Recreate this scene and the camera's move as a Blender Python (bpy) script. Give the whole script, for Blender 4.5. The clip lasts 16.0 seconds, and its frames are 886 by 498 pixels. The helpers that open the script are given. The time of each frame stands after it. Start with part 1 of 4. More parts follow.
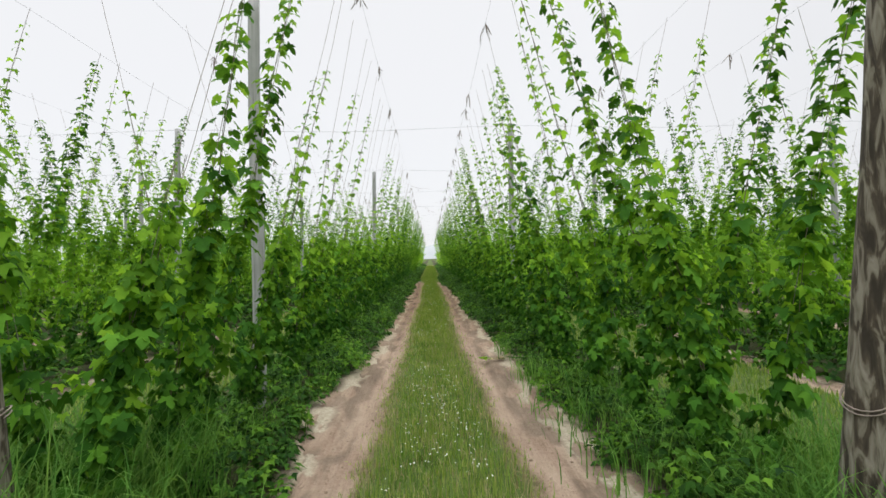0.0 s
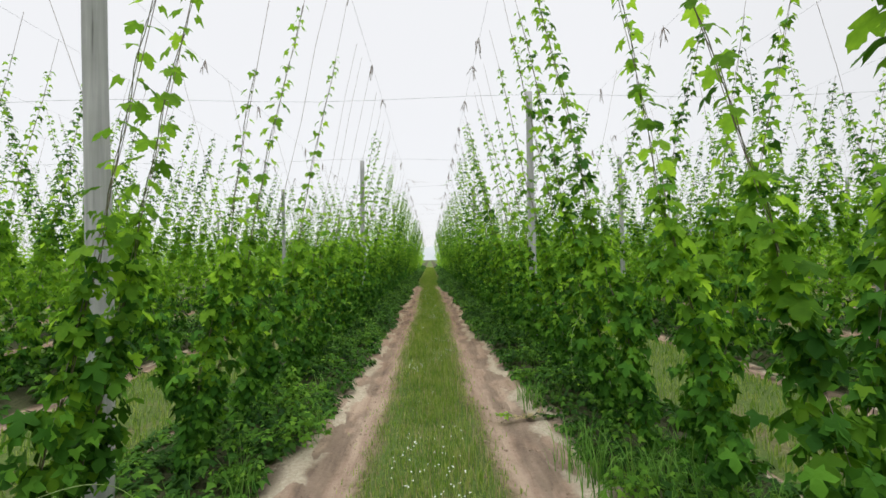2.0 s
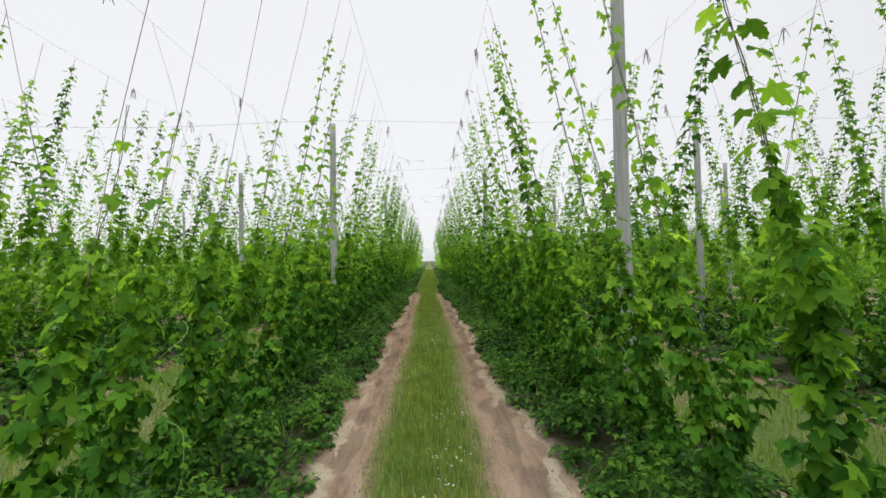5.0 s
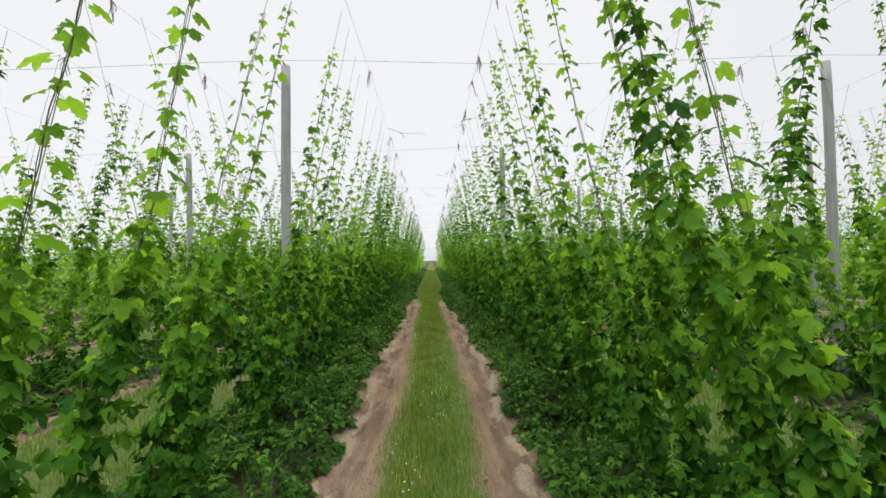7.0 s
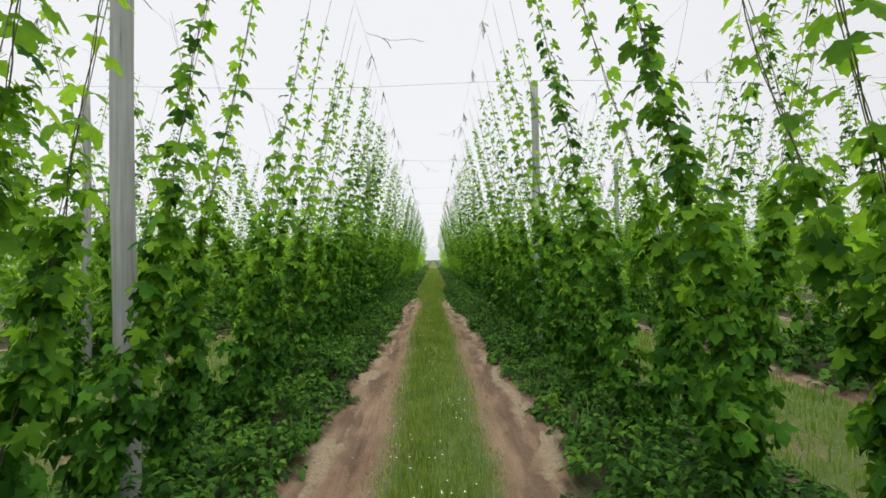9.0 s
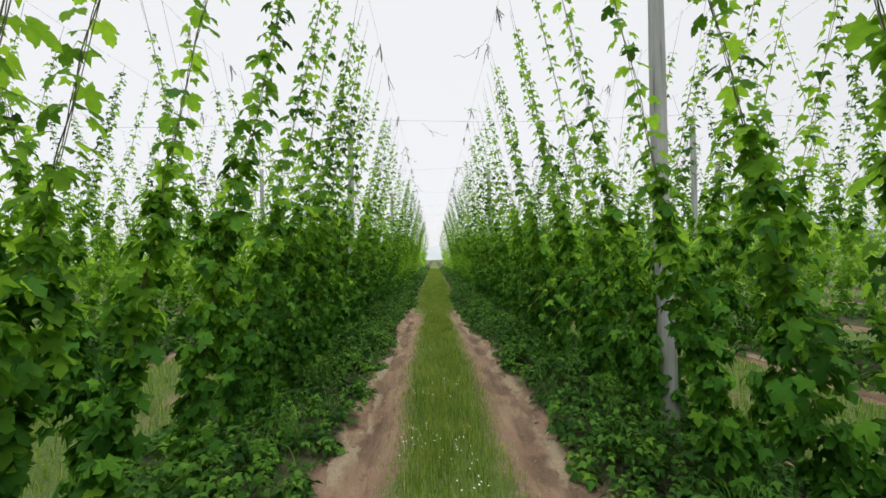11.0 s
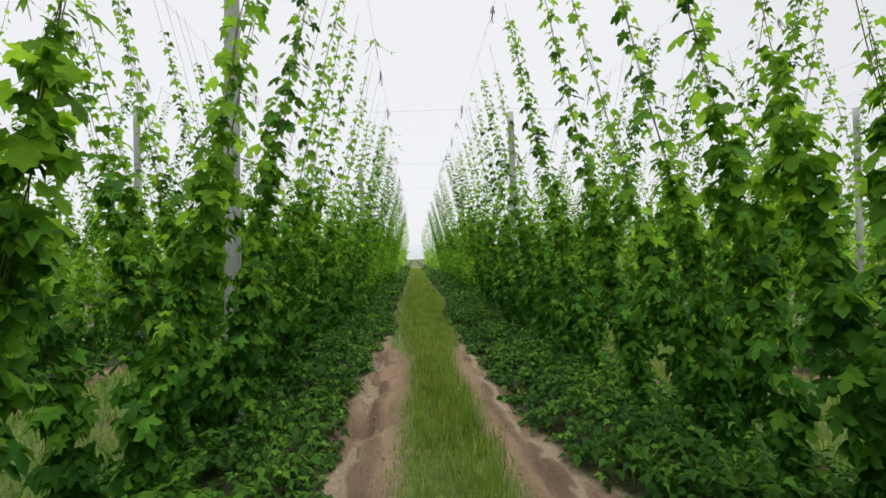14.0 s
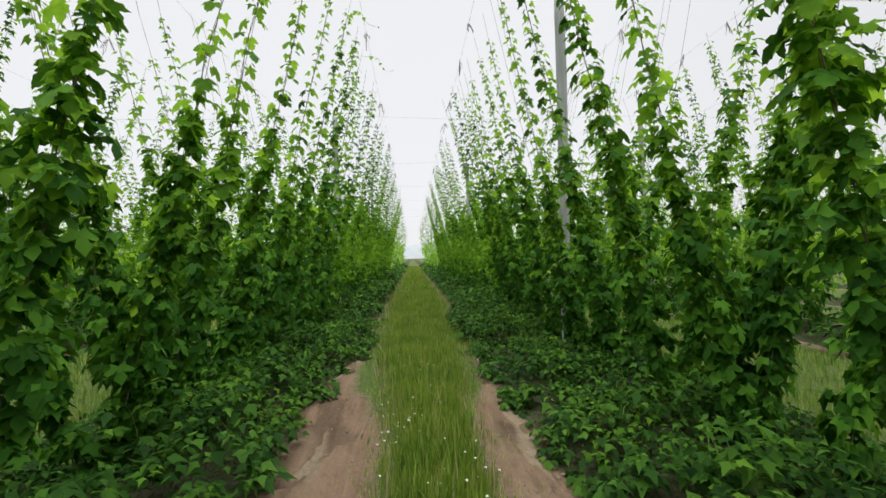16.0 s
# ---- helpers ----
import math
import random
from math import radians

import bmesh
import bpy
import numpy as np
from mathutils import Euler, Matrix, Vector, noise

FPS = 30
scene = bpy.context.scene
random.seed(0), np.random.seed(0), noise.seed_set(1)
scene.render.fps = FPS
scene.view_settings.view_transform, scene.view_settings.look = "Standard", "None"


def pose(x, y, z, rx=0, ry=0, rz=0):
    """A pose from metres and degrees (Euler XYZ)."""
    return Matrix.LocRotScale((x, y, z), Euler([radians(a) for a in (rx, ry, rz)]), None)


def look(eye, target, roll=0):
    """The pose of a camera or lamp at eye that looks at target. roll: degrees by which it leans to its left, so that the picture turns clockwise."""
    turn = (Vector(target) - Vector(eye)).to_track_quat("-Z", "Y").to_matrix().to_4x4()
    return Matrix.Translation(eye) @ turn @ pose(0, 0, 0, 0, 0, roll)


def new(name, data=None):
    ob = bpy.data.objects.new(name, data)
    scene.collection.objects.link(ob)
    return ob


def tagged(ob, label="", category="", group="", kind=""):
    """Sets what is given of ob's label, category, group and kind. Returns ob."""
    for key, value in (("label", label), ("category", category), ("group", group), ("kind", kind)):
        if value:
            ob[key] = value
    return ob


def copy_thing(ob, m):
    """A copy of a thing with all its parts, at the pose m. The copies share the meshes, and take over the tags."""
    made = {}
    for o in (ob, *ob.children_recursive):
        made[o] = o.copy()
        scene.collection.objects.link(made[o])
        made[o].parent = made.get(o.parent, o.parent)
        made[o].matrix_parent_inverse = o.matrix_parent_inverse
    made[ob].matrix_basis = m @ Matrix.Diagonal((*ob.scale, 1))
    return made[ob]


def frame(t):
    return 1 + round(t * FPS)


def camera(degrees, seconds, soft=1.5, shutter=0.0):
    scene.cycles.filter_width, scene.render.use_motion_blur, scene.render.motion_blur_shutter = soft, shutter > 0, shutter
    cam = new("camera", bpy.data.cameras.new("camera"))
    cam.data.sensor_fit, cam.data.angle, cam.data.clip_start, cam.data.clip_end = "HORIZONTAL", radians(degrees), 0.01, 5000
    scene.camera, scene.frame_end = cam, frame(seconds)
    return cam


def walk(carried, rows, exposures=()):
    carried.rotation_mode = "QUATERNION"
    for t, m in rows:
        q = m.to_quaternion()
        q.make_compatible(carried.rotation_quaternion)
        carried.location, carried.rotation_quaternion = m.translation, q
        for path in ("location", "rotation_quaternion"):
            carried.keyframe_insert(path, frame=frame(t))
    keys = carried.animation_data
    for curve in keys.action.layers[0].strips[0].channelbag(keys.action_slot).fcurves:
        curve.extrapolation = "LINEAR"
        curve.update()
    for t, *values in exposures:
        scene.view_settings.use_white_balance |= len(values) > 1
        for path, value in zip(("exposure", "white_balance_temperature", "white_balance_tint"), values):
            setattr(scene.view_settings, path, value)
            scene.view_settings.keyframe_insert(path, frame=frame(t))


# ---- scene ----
cam = camera(90.0, 16.0, soft=1.54)
PATH = [
    (0, pose(-0.025, 0.000, 1.796, 91.13, 1.30, -1.68)),
    (0.5, pose(0.008, 0.597, 1.827, 91.17, 1.30, -1.68)),
    (1, pose(0.019, 1.220, 1.856, 91.20, 1.30, -1.68)),
    (1.5, pose(0.028, 1.855, 1.871, 91.24, 1.30, -1.68)),
    (2, pose(0.049, 2.514, 1.885, 91.28, 1.30, -1.68)),
    (2.5, pose(0.078, 3.184, 1.900, 91.31, 1.30, -1.75)),
    (3, pose(0.070, 3.782, 1.886, 91.35, 1.30, -1.75)),
    (3.5, pose(0.074, 4.400, 1.880, 91.38, 1.30, -1.83)),
    (4, pose(0.054, 5.180, 1.889, 91.42, 1.30, -1.83)),
    (6.5, pose(0.063, 9.296, 2.099, 91.39, 1.30, -1.61)),
    (7, pose(0.074, 10.188, 2.119, 91.35, 1.30, -1.53)),
    (7.5, pose(0.080, 11.076, 2.099, 91.36, 1.30, -1.46)),
    (8, pose(0.077, 11.989, 2.027, 91.36, 1.30, -1.32)),
    (8.5, pose(0.073, 12.907, 1.920, 91.33, 1.30, -1.28)),
    (9, pose(0.078, 13.806, 1.799, 91.31, 1.30, -1.24)),
    (9.5, pose(0.048, 14.733, 1.741, 91.29, 1.30, -1.17)),
    (12, pose(-0.176, 20.256, 1.801, 91.29, 1.30, -1.17)),
    (12.5, pose(-0.237, 21.292, 1.810, 91.27, 1.30, -1.02)),
    (13, pose(-0.298, 22.306, 1.809, 91.24, 1.30, -1.83)),
    (13.5, pose(-0.326, 23.330, 1.786, 91.19, 1.30, -3.14)),
    (14, pose(-0.310, 24.292, 1.715, 91.16, 1.30, -3.79)),
    (14.5, pose(-0.239, 25.265, 1.609, 91.13, 1.30, -3.94)),
    (15, pose(-0.188, 26.278, 1.512, 91.12, 1.30, -3.94)),
    (15.5, pose(-0.155, 27.287, 1.429, 91.10, 1.30, -3.94)),
    (16, pose(-0.149, 28.318, 1.351, 91.08, 1.30, -3.94)),
]
walk(cam, PATH, [(0.0, 0.0), (6.0, 0.0), (12.0, -0.02), (16.0, -0.04)])

# ---- light: an overcast sky and a very soft sun ----
world = bpy.data.worlds.new("overcast_sky")
scene.world = world
world.use_nodes = True
wn, wl = world.node_tree.nodes, world.node_tree.links
sky = wn.new("ShaderNodeTexSky")
sky.sky_type, sky.sun_disc = "NISHITA", False
sky.sun_elevation, sky.sun_rotation = radians(55), radians(160)
sky.air_density, sky.dust_density = 1.0, 3.0
cloud = wn.new("ShaderNodeMix")
cloud.data_type = "RGBA"
cloud.inputs[0].default_value = 0.90
wl.new(sky.outputs[0], cloud.inputs["A"])
geo_w = wn.new("ShaderNodeTexCoord")
sep_w = wn.new("ShaderNodeSeparateXYZ")
wl.new(geo_w.outputs["Generated"], sep_w.inputs[0])
dome = wn.new("ShaderNodeMapRange")                 # an overcast dome is brighter overhead than at the horizon
dome.inputs[1].default_value, dome.inputs[2].default_value = 0.52, 0.95
dome.inputs[3].default_value, dome.inputs[4].default_value = 0.0, 1.0
wl.new(sep_w.outputs[2], dome.inputs[0])
grey = wn.new("ShaderNodeMix")
grey.data_type = "RGBA"
wl.new(dome.outputs[0], grey.inputs[0])
grey.inputs["A"].default_value = (9.7, 9.75, 9.95, 1)
grey.inputs["B"].default_value = (36.0, 36.0, 36.2, 1)
wl.new(grey.outputs["Result"], cloud.inputs["B"])
tilt = wn.new("ShaderNodeMapRange")                 # the cloud is a little thicker, and greyer, off to the right
tilt.inputs[1].default_value, tilt.inputs[2].default_value = 0.35, 1.0
tilt.inputs[3].default_value, tilt.inputs[4].default_value = 1.0, 0.86
wl.new(sep_w.outputs[0], tilt.inputs[0])
dim = wn.new("ShaderNodeMix")
dim.data_type, dim.blend_type = "RGBA", "MULTIPLY"
dim.inputs[0].default_value = 1.0
wl.new(cloud.outputs["Result"], dim.inputs["A"])
wl.new(tilt.outputs[0], dim.inputs["B"])
wl.new(dim.outputs["Result"], wn["Background"].inputs[0])
wn["Background"].inputs[1].default_value = 0.10
sun = new("sun", bpy.data.lights.new("sun", "SUN"))
sun.data.energy, sun.data.angle, sun.data.color = 0.6, radians(40), (1.0, 0.97, 0.92)
sun.matrix_world = look((6, -14, 30), (0, 0, 0))

# ---- plan ----
ROW = 2.135            # half the row spacing
PITCH = 2 * ROW        # row to row
WIRE_Z = 5.12           # height of the trellis wires
WIRE_X = 1.30          # each wire's distance from its row
ROW_END = 97.0
ALONG = [3.4, 5.3, 8.65, 14, 16.5, 18, 22, 27.5, 29, 31, 34]          # stretches of the alley, and its edges there
STRIP_L = [0.60, 0.50, 0.47, 0.43, 0.36, 0.32, 0.38, 0.44, 0.37, 0.34, 0.36]
STRIP_R = [0.68, 0.55, 0.46, 0.44, 0.52, 0.50, 0.45, 0.40, 0.32, 0.27, 0.30]
WEED_L = [1.23, 1.50, 1.18, 1.13, 1.08, 1.18, 1.08, 1.00, 1.10, 1.08, 1.05]
WEED_R = [1.48, 1.45, 1.42, 1.15, 1.06, 1.28, 1.15, 1.05, 0.88, 0.72, 0.74]

# open gaps between the plants' feet, through which the next alley shows
GAPS_L = [(2.95, 3.43), (5.66, 6.44), (7.75, 8.05), (8.44, 9.14), (10.09, 10.55), (14.66, 15.5), (17.61, 18.08), (23.54, 24.02), (24.72, 25.50), (28.80, 29.02)]
GAPS_R = [(4.80, 5.49), (6.22, 6.61), (7.65, 8.07), (9.09, 9.60), (13.22, 13.60), (14.68, 15.10), (15.95, 16.28), (17.14, 17.80), (23.22, 23.66), (24.51, 25.31), (28.28, 28.54), (29.38, 29.70)]


LEANING = {3.82: 3.22, 3.25: 3.12}             # bines of the first plant on the right, which lean along the row


def foot_of(side, y, shift):
    """Where a bine rooted at y stands in its row, beside the gap and not in it; the gaps run aslant through the row."""
    if side > 0 and y in LEANING:
        return LEANING[y]
    for a, b in (GAPS_L if side < 0 else GAPS_R):
        a, b = a + shift, b + shift
        if a - 0.2 < y < b + 0.2:
            return a - 0.2 if y - a < b - y else b + 0.2
    return y


def in_gap(x, y):
    g = np.zeros(np.shape(y), bool)
    for side, gaps in ((-1, GAPS_L), (1, GAPS_R)):
        for a, b in gaps:
            g |= (np.sign(x) == side) & (y > a - 0.05) & (y < b + 0.05)
    return g


def strip_edge(x, y):
    """How far the grass strip reaches from the alley's middle, on the side of x."""
    w = np.where(x < 0, np.interp(y, ALONG, STRIP_L), np.interp(y, ALONG, STRIP_R))
    return w + 0.035 * np.sin(y * 2.3 + 3 * np.sign(x)) * np.sin(y * 0.9) + 0.45 * np.clip((y - 32) / 4, 0, 1)


def weed_edge(x, y):
    """How far from the alley's middle the weeds begin, on the side of x."""
    w = np.where(x < 0, np.interp(y, ALONG, WEED_L), np.interp(y, ALONG, WEED_R))
    return w + 0.07 * np.sin(y * 2.9 + 1.3 * np.sign(x)) * np.sin(y * 1.3 + 1) + 0.04 * np.sin(y * 7.1 + 2 * x) - 0.22 * np.clip((y - 32.5) / 3, 0, 1)


# ---- materials ----
def material(name):
    m = bpy.data.materials.new(name)
    m.use_nodes = True
    n, l = m.node_tree.nodes, m.node_tree.links
    return m, n, l, n["Principled BSDF"]


def ramp(n, stops):
    r = n.new("ShaderNodeValToRGB")
    while len(r.color_ramp.elements) < len(stops):
        r.color_ramp.elements.new(0.5)
    for e, (p, c) in zip(r.color_ramp.elements, stops):
        e.position, e.color = p, (*c, 1)
    return r


def noise_tex(n, l, scale, detail=3, coord="Object", rough=0.55):
    t = n.new("ShaderNodeTexNoise")
    t.inputs["Scale"].default_value, t.inputs["Detail"].default_value, t.inputs["Roughness"].default_value = scale, detail, rough
    c = n.new("ShaderNodeTexCoord")
    l.new(c.outputs[coord], t.inputs["Vector"])
    return t


def bump(n, l, b, src, strength, dist):
    k = n.new("ShaderNodeBump")
    k.inputs["Strength"].default_value, k.inputs["Distance"].default_value = strength, dist
    l.new(src, k.inputs["Height"])
    l.new(k.outputs[0], b.inputs["Normal"])


def leaf_material(name, dark, mid, light, trans=0.44, rough=0.6):
    """A leaf: colour varies from leaf to leaf and in blotches, and light shines through it."""
    m, n, l, b = material(name)
    geo = n.new("ShaderNodeNewGeometry")
    obi = n.new("ShaderNodeObjectInfo")
    t = noise_tex(n, l, 2.2, 2)
    add = n.new("ShaderNodeMath"); add.operation = "ADD"
    l.new(geo.outputs["Random Per Island"], add.inputs[0]); l.new(obi.outputs["Random"], add.inputs[1])
    fr = n.new("ShaderNodeMath"); fr.operation = "FRACT"
    l.new(add.outputs[0], fr.inputs[0])
    mixv = n.new("ShaderNodeMath"); mixv.operation = "MULTIPLY_ADD"
    l.new(t.outputs["Fac"], mixv.inputs[0]); mixv.inputs[1].default_value = 0.9
    sc = n.new("ShaderNodeMath"); sc.operation = "MULTIPLY_ADD"
    l.new(fr.outputs[0], sc.inputs[0]); sc.inputs[1].default_value = 0.70; sc.inputs[2].default_value = -0.30
    l.new(sc.outputs[0], mixv.inputs[2])
    r = ramp(n, [(0.08, dark), (0.5, mid), (0.95, light)])
    l.new(mixv.outputs[0], r.inputs[0])
    l.new(r.outputs[0], b.inputs["Base Color"])
    b.inputs["Roughness"].default_value = rough
    b.inputs["Specular IOR Level"].default_value = 0.07
    fine = noise_tex(n, l, 60, 2)
    bump(n, l, b, fine.outputs["Fac"], 0.35, 0.01)
    tr = n.new("ShaderNodeBsdfTranslucent")
    hs = n.new("ShaderNodeHueSaturation")
    hs.inputs["Hue"].default_value, hs.inputs["Saturation"].default_value, hs.inputs["Value"].default_value = 0.484, 1.02, 1.95
    l.new(r.outputs[0], hs.inputs["Color"]); l.new(hs.outputs[0], tr.inputs[0])
    mx = n.new("ShaderNodeMixShader"); mx.inputs[0].default_value = trans
    l.new(b.outputs[0], mx.inputs[1]); l.new(tr.outputs[0], mx.inputs[2])
    l.new(mx.outputs[0], n["Material Output"].inputs[0])
    return m


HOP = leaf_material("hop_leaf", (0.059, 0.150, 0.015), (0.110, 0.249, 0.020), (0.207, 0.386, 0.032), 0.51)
# older leaves' darker green, with shade low in the columns put into it
OLD_SHADED = leaf_material("mature_shaded_hop_leaf", (0.016, 0.064, 0.007), (0.040, 0.129, 0.012), (0.104, 0.254, 0.021), 0.20)
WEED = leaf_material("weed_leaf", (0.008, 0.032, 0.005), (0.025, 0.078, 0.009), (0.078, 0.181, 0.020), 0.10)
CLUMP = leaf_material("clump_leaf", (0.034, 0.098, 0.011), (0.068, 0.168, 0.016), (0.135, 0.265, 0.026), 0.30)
GRASS = leaf_material("grass_blade", (0.070, 0.148, 0.022), (0.145, 0.24, 0.04), (0.30, 0.335, 0.10), 0.36)
LUSH = leaf_material("fresh_grass_blade", (0.050, 0.125, 0.015), (0.136, 0.214, 0.027), (0.25, 0.31, 0.062), 0.38)
TALL = leaf_material("tall_grass_blade", (0.042, 0.124, 0.019), (0.080, 0.195, 0.031), (0.159, 0.289, 0.059), 0.34)
STRAW = leaf_material("dry_grass", (0.18, 0.16, 0.07), (0.30, 0.26, 0.13), (0.42, 0.36, 0.20), 0.25)


def plain(name, c, rough=0.7, var=0.25, scale=20, metal=0.0, bumpy=0.3, dist=0.01):
    m, n, l, b = material(name)
    t = noise_tex(n, l, scale, 4)
    r = ramp(n, [(0.3, tuple(v * (1 - var) for v in c)), (0.7, tuple(min(1, v * (1 + var)) for v in c))])
    l.new(t.outputs["Fac"], r.inputs[0]); l.new(r.outputs[0], b.inputs["Base Color"])
    b.inputs["Roughness"].default_value, b.inputs["Metallic"].default_value = rough, metal
    bump(n, l, b, t.outputs["Fac"], bumpy, dist)
    return m


STEM = plain("bine_stem", (0.10, 0.10, 0.045), 0.65)
TWINE = plain("coir_twine", (0.24, 0.20, 0.17), 0.9)
WIRE = plain("galvanised_wire", (0.30, 0.31, 0.32), 0.45, metal=0.7)
PETAL = plain("white_petal", (0.8, 0.8, 0.76), 0.6, 0.05)
TENDRIL = plain("tendril_green", (0.22, 0.32, 0.09), 0.5)


def pole_material():
    """Weathered grey debarked timber with drying cracks along the grain."""
    m, n, l, b = material("weathered_pole")
    c = n.new("ShaderNodeTexCoord")
    mp = n.new("ShaderNodeMapping"); mp.inputs["Scale"].default_value = (38, 38, 1.4)
    l.new(c.outputs["Object"], mp.inputs[0])
    g = n.new("ShaderNodeTexNoise"); g.inputs["Scale"].default_value, g.inputs["Detail"].default_value = 1.0, 5
    l.new(mp.outputs[0], g.inputs["Vector"])
    r = ramp(n, [(0.27, (0.12, 0.12, 0.12)), (0.36, (0.29, 0.295, 0.295)), (0.75, (0.42, 0.425, 0.42))])
    l.new(g.outputs["Fac"], r.inputs[0])
    st = noise_tex(n, l, 1.6, 4)
    mix = n.new("ShaderNodeMix"); mix.data_type, mix.blend_type = "RGBA", "MULTIPLY"
    mix.inputs[0].default_value = 0.5
    rs = ramp(n, [(0.35, (0.55, 0.6, 0.5)), (0.6, (1, 1, 1))])
    l.new(st.outputs["Fac"], rs.inputs[0])
    l.new(r.outputs[0], mix.inputs["A"]); l.new(rs.outputs[0], mix.inputs["B"])
    l.new(mix.outputs["Result"], b.inputs["Base Color"])
    b.inputs["Roughness"].default_value = 0.85
    bump(n, l, b, g.outputs["Fac"], 0.6, 0.01)
    return m


def bark_material():
    """Rough end post with patches of dark bark left on lighter wood."""
    m, n, l, b = material("bark_post")
    c = n.new("ShaderNodeTexCoord")
    mp = n.new("ShaderNodeMapping"); mp.inputs["Scale"].default_value = (24, 24, 4.6)
    l.new(c.outputs["Object"], mp.inputs[0])
    g = n.new("ShaderNodeTexNoise"); g.inputs["Scale"].default_value, g.inputs["Detail"].default_value = 1.0, 5
    g.inputs["Distortion"].default_value = 0.8
    l.new(mp.outputs[0], g.inputs["Vector"])
    r = ramp(n, [(0.36, (0.030, 0.024, 0.016)), (0.48, (0.070, 0.055, 0.038)), (0.53, (0.155, 0.138, 0.105)), (0.66, (0.25, 0.23, 0.185))])
    l.new(g.outputs["Fac"], r.inputs[0]); l.new(r.outputs[0], b.inputs["Base Color"])
    b.inputs["Roughness"].default_value = 0.9
    bump(n, l, b, g.outputs["Fac"], 0.9, 0.02)
    return m


POLE, BARK = pole_material(), bark_material()


def ground_material():
    """Sandy wheel tracks, grass between them, ground darkened for the shade under the plants, laid out by the mesh's
    own 'across' value:
    0 at the edge of the grass strip, 1 where the weeds begin."""
    m, n, l, b = material("hop_yard_ground")
    c = n.new("ShaderNodeTexCoord")
    sep = n.new("ShaderNodeSeparateXYZ"); l.new(c.outputs["Object"], sep.inputs[0])

    def math(op, a, v2=None, v3=None):
        k = n.new("ShaderNodeMath"); k.operation = op
        for i, v in enumerate((a, v2, v3)):
            if v is None: continue
            if isinstance(v, (int, float)): k.inputs[i].default_value = v
            else: l.new(v, k.inputs[i])
        return k.outputs[0]

    def span(v, a, z, lo=0.0, hi=1.0):
        k = n.new("ShaderNodeMapRange")
        k.interpolation_type = "SMOOTHSTEP"
        for i, q in ((1, a), (2, z), (3, lo), (4, hi)):
            k.inputs[i].default_value = q
        l.new(v, k.inputs[0])
        return k.outputs[0]

    def stretched(sx, sy, detail, rough=0.55):
        mp = n.new("ShaderNodeMapping"); mp.inputs["Scale"].default_value = (sx, sy, 1)
        l.new(c.outputs["Object"], mp.inputs[0])
        t = n.new("ShaderNodeTexNoise")
        t.inputs["Scale"].default_value, t.inputs["Detail"].default_value, t.inputs["Roughness"].default_value = 1.0, detail, rough
        l.new(mp.outputs[0], t.inputs["Vector"])
        return t.outputs["Fac"]

    def over(fac, a, z, blend="MIX"):
        k = n.new("ShaderNodeMix"); k.data_type, k.blend_type = "RGBA", blend
        l.new(fac, k.inputs[0]) if not isinstance(fac, float) else None
        if isinstance(fac, float): k.inputs[0].default_value = fac
        for key, v in (("A", a), ("B", z)):
            if isinstance(v, tuple): k.inputs[key].default_value = (*v, 1)
            else: l.new(v, k.inputs[key])
        return k.outputs["Result"]

    att = n.new("ShaderNodeAttribute"); att.attribute_name = "across"
    wob, big, fine = noise_tex(n, l, 2.6, 4).outputs["Fac"], noise_tex(n, l, 1.1, 5).outputs["Fac"], noise_tex(n, l, 26, 6, rough=0.65).outputs["Fac"]
    w = math("ADD", att.outputs["Fac"], math("MULTIPLY_ADD", wob, 0.36, -0.18))
    streak, lines = stretched(7.0, 0.8, 5), stretched(26.0, 1.3, 3)
    tone = math("ADD", math("ADD", math("MULTIPLY", streak, 0.42), math("MULTIPLY", lines, 0.14)), math("ADD", math("MULTIPLY", big, 0.26), math("MULTIPLY", fine, 0.18)))
    sand = ramp(n, [(0.36, (0.20, 0.138, 0.098)), (0.46, (0.295, 0.216, 0.160)), (0.56, (0.375, 0.288, 0.215)), (0.68, (0.43, 0.345, 0.262))])
    l.new(tone, sand.inputs[0])
    rut = math("MULTIPLY", span(w, 0.32, 0.48), span(w, 0.92, 0.70))                # the outer wheel's path, damp and dark
    patches = span(stretched(2.6, 0.95, 4, 0.5), 0.43, 0.52)
    damp = ramp(n, [(0.40, (0.13, 0.098, 0.072)), (0.60, (0.235, 0.178, 0.134))])
    l.new(tone, damp.inputs[0])
    col = over(math("MULTIPLY", math("MULTIPLY", rut, patches), 0.80), sand.outputs[0], damp.outputs[0])
    crust = ramp(n, [(0.35, (0.36, 0.315, 0.232)), (0.65, (0.50, 0.45, 0.345))])     # pale dried silt along the outer edge
    l.new(fine, crust.inputs[0])
    silt = math("MULTIPLY", span(w, 0.62, 0.74), span(stretched(3.4, 1.25, 4, 0.45), 0.47, 0.50))
    col = over(math("MULTIPLY", silt, 0.85), col, crust.outputs[0])
    # darker blotches on the sand towards the weeds
    edge_soil = over(math("MULTIPLY", span(w, 0.82, 1.0), span(wob, 0.62, 0.42)), col, (0.135, 0.11, 0.078))
    far = span(sep.outputs[1], 6.0, 17.0)                                            # browner sand further along, the denser rows' shade put into its colour
    col = over(far, edge_soil, over(1.0, edge_soil, (0.67, 0.605, 0.54), "MULTIPLY"))
    litter = span(stretched(16, 9, 3, 0.6), 0.62, 0.68)
    col = over(math("MULTIPLY", litter, 0.45), col, (0.12, 0.085, 0.055))
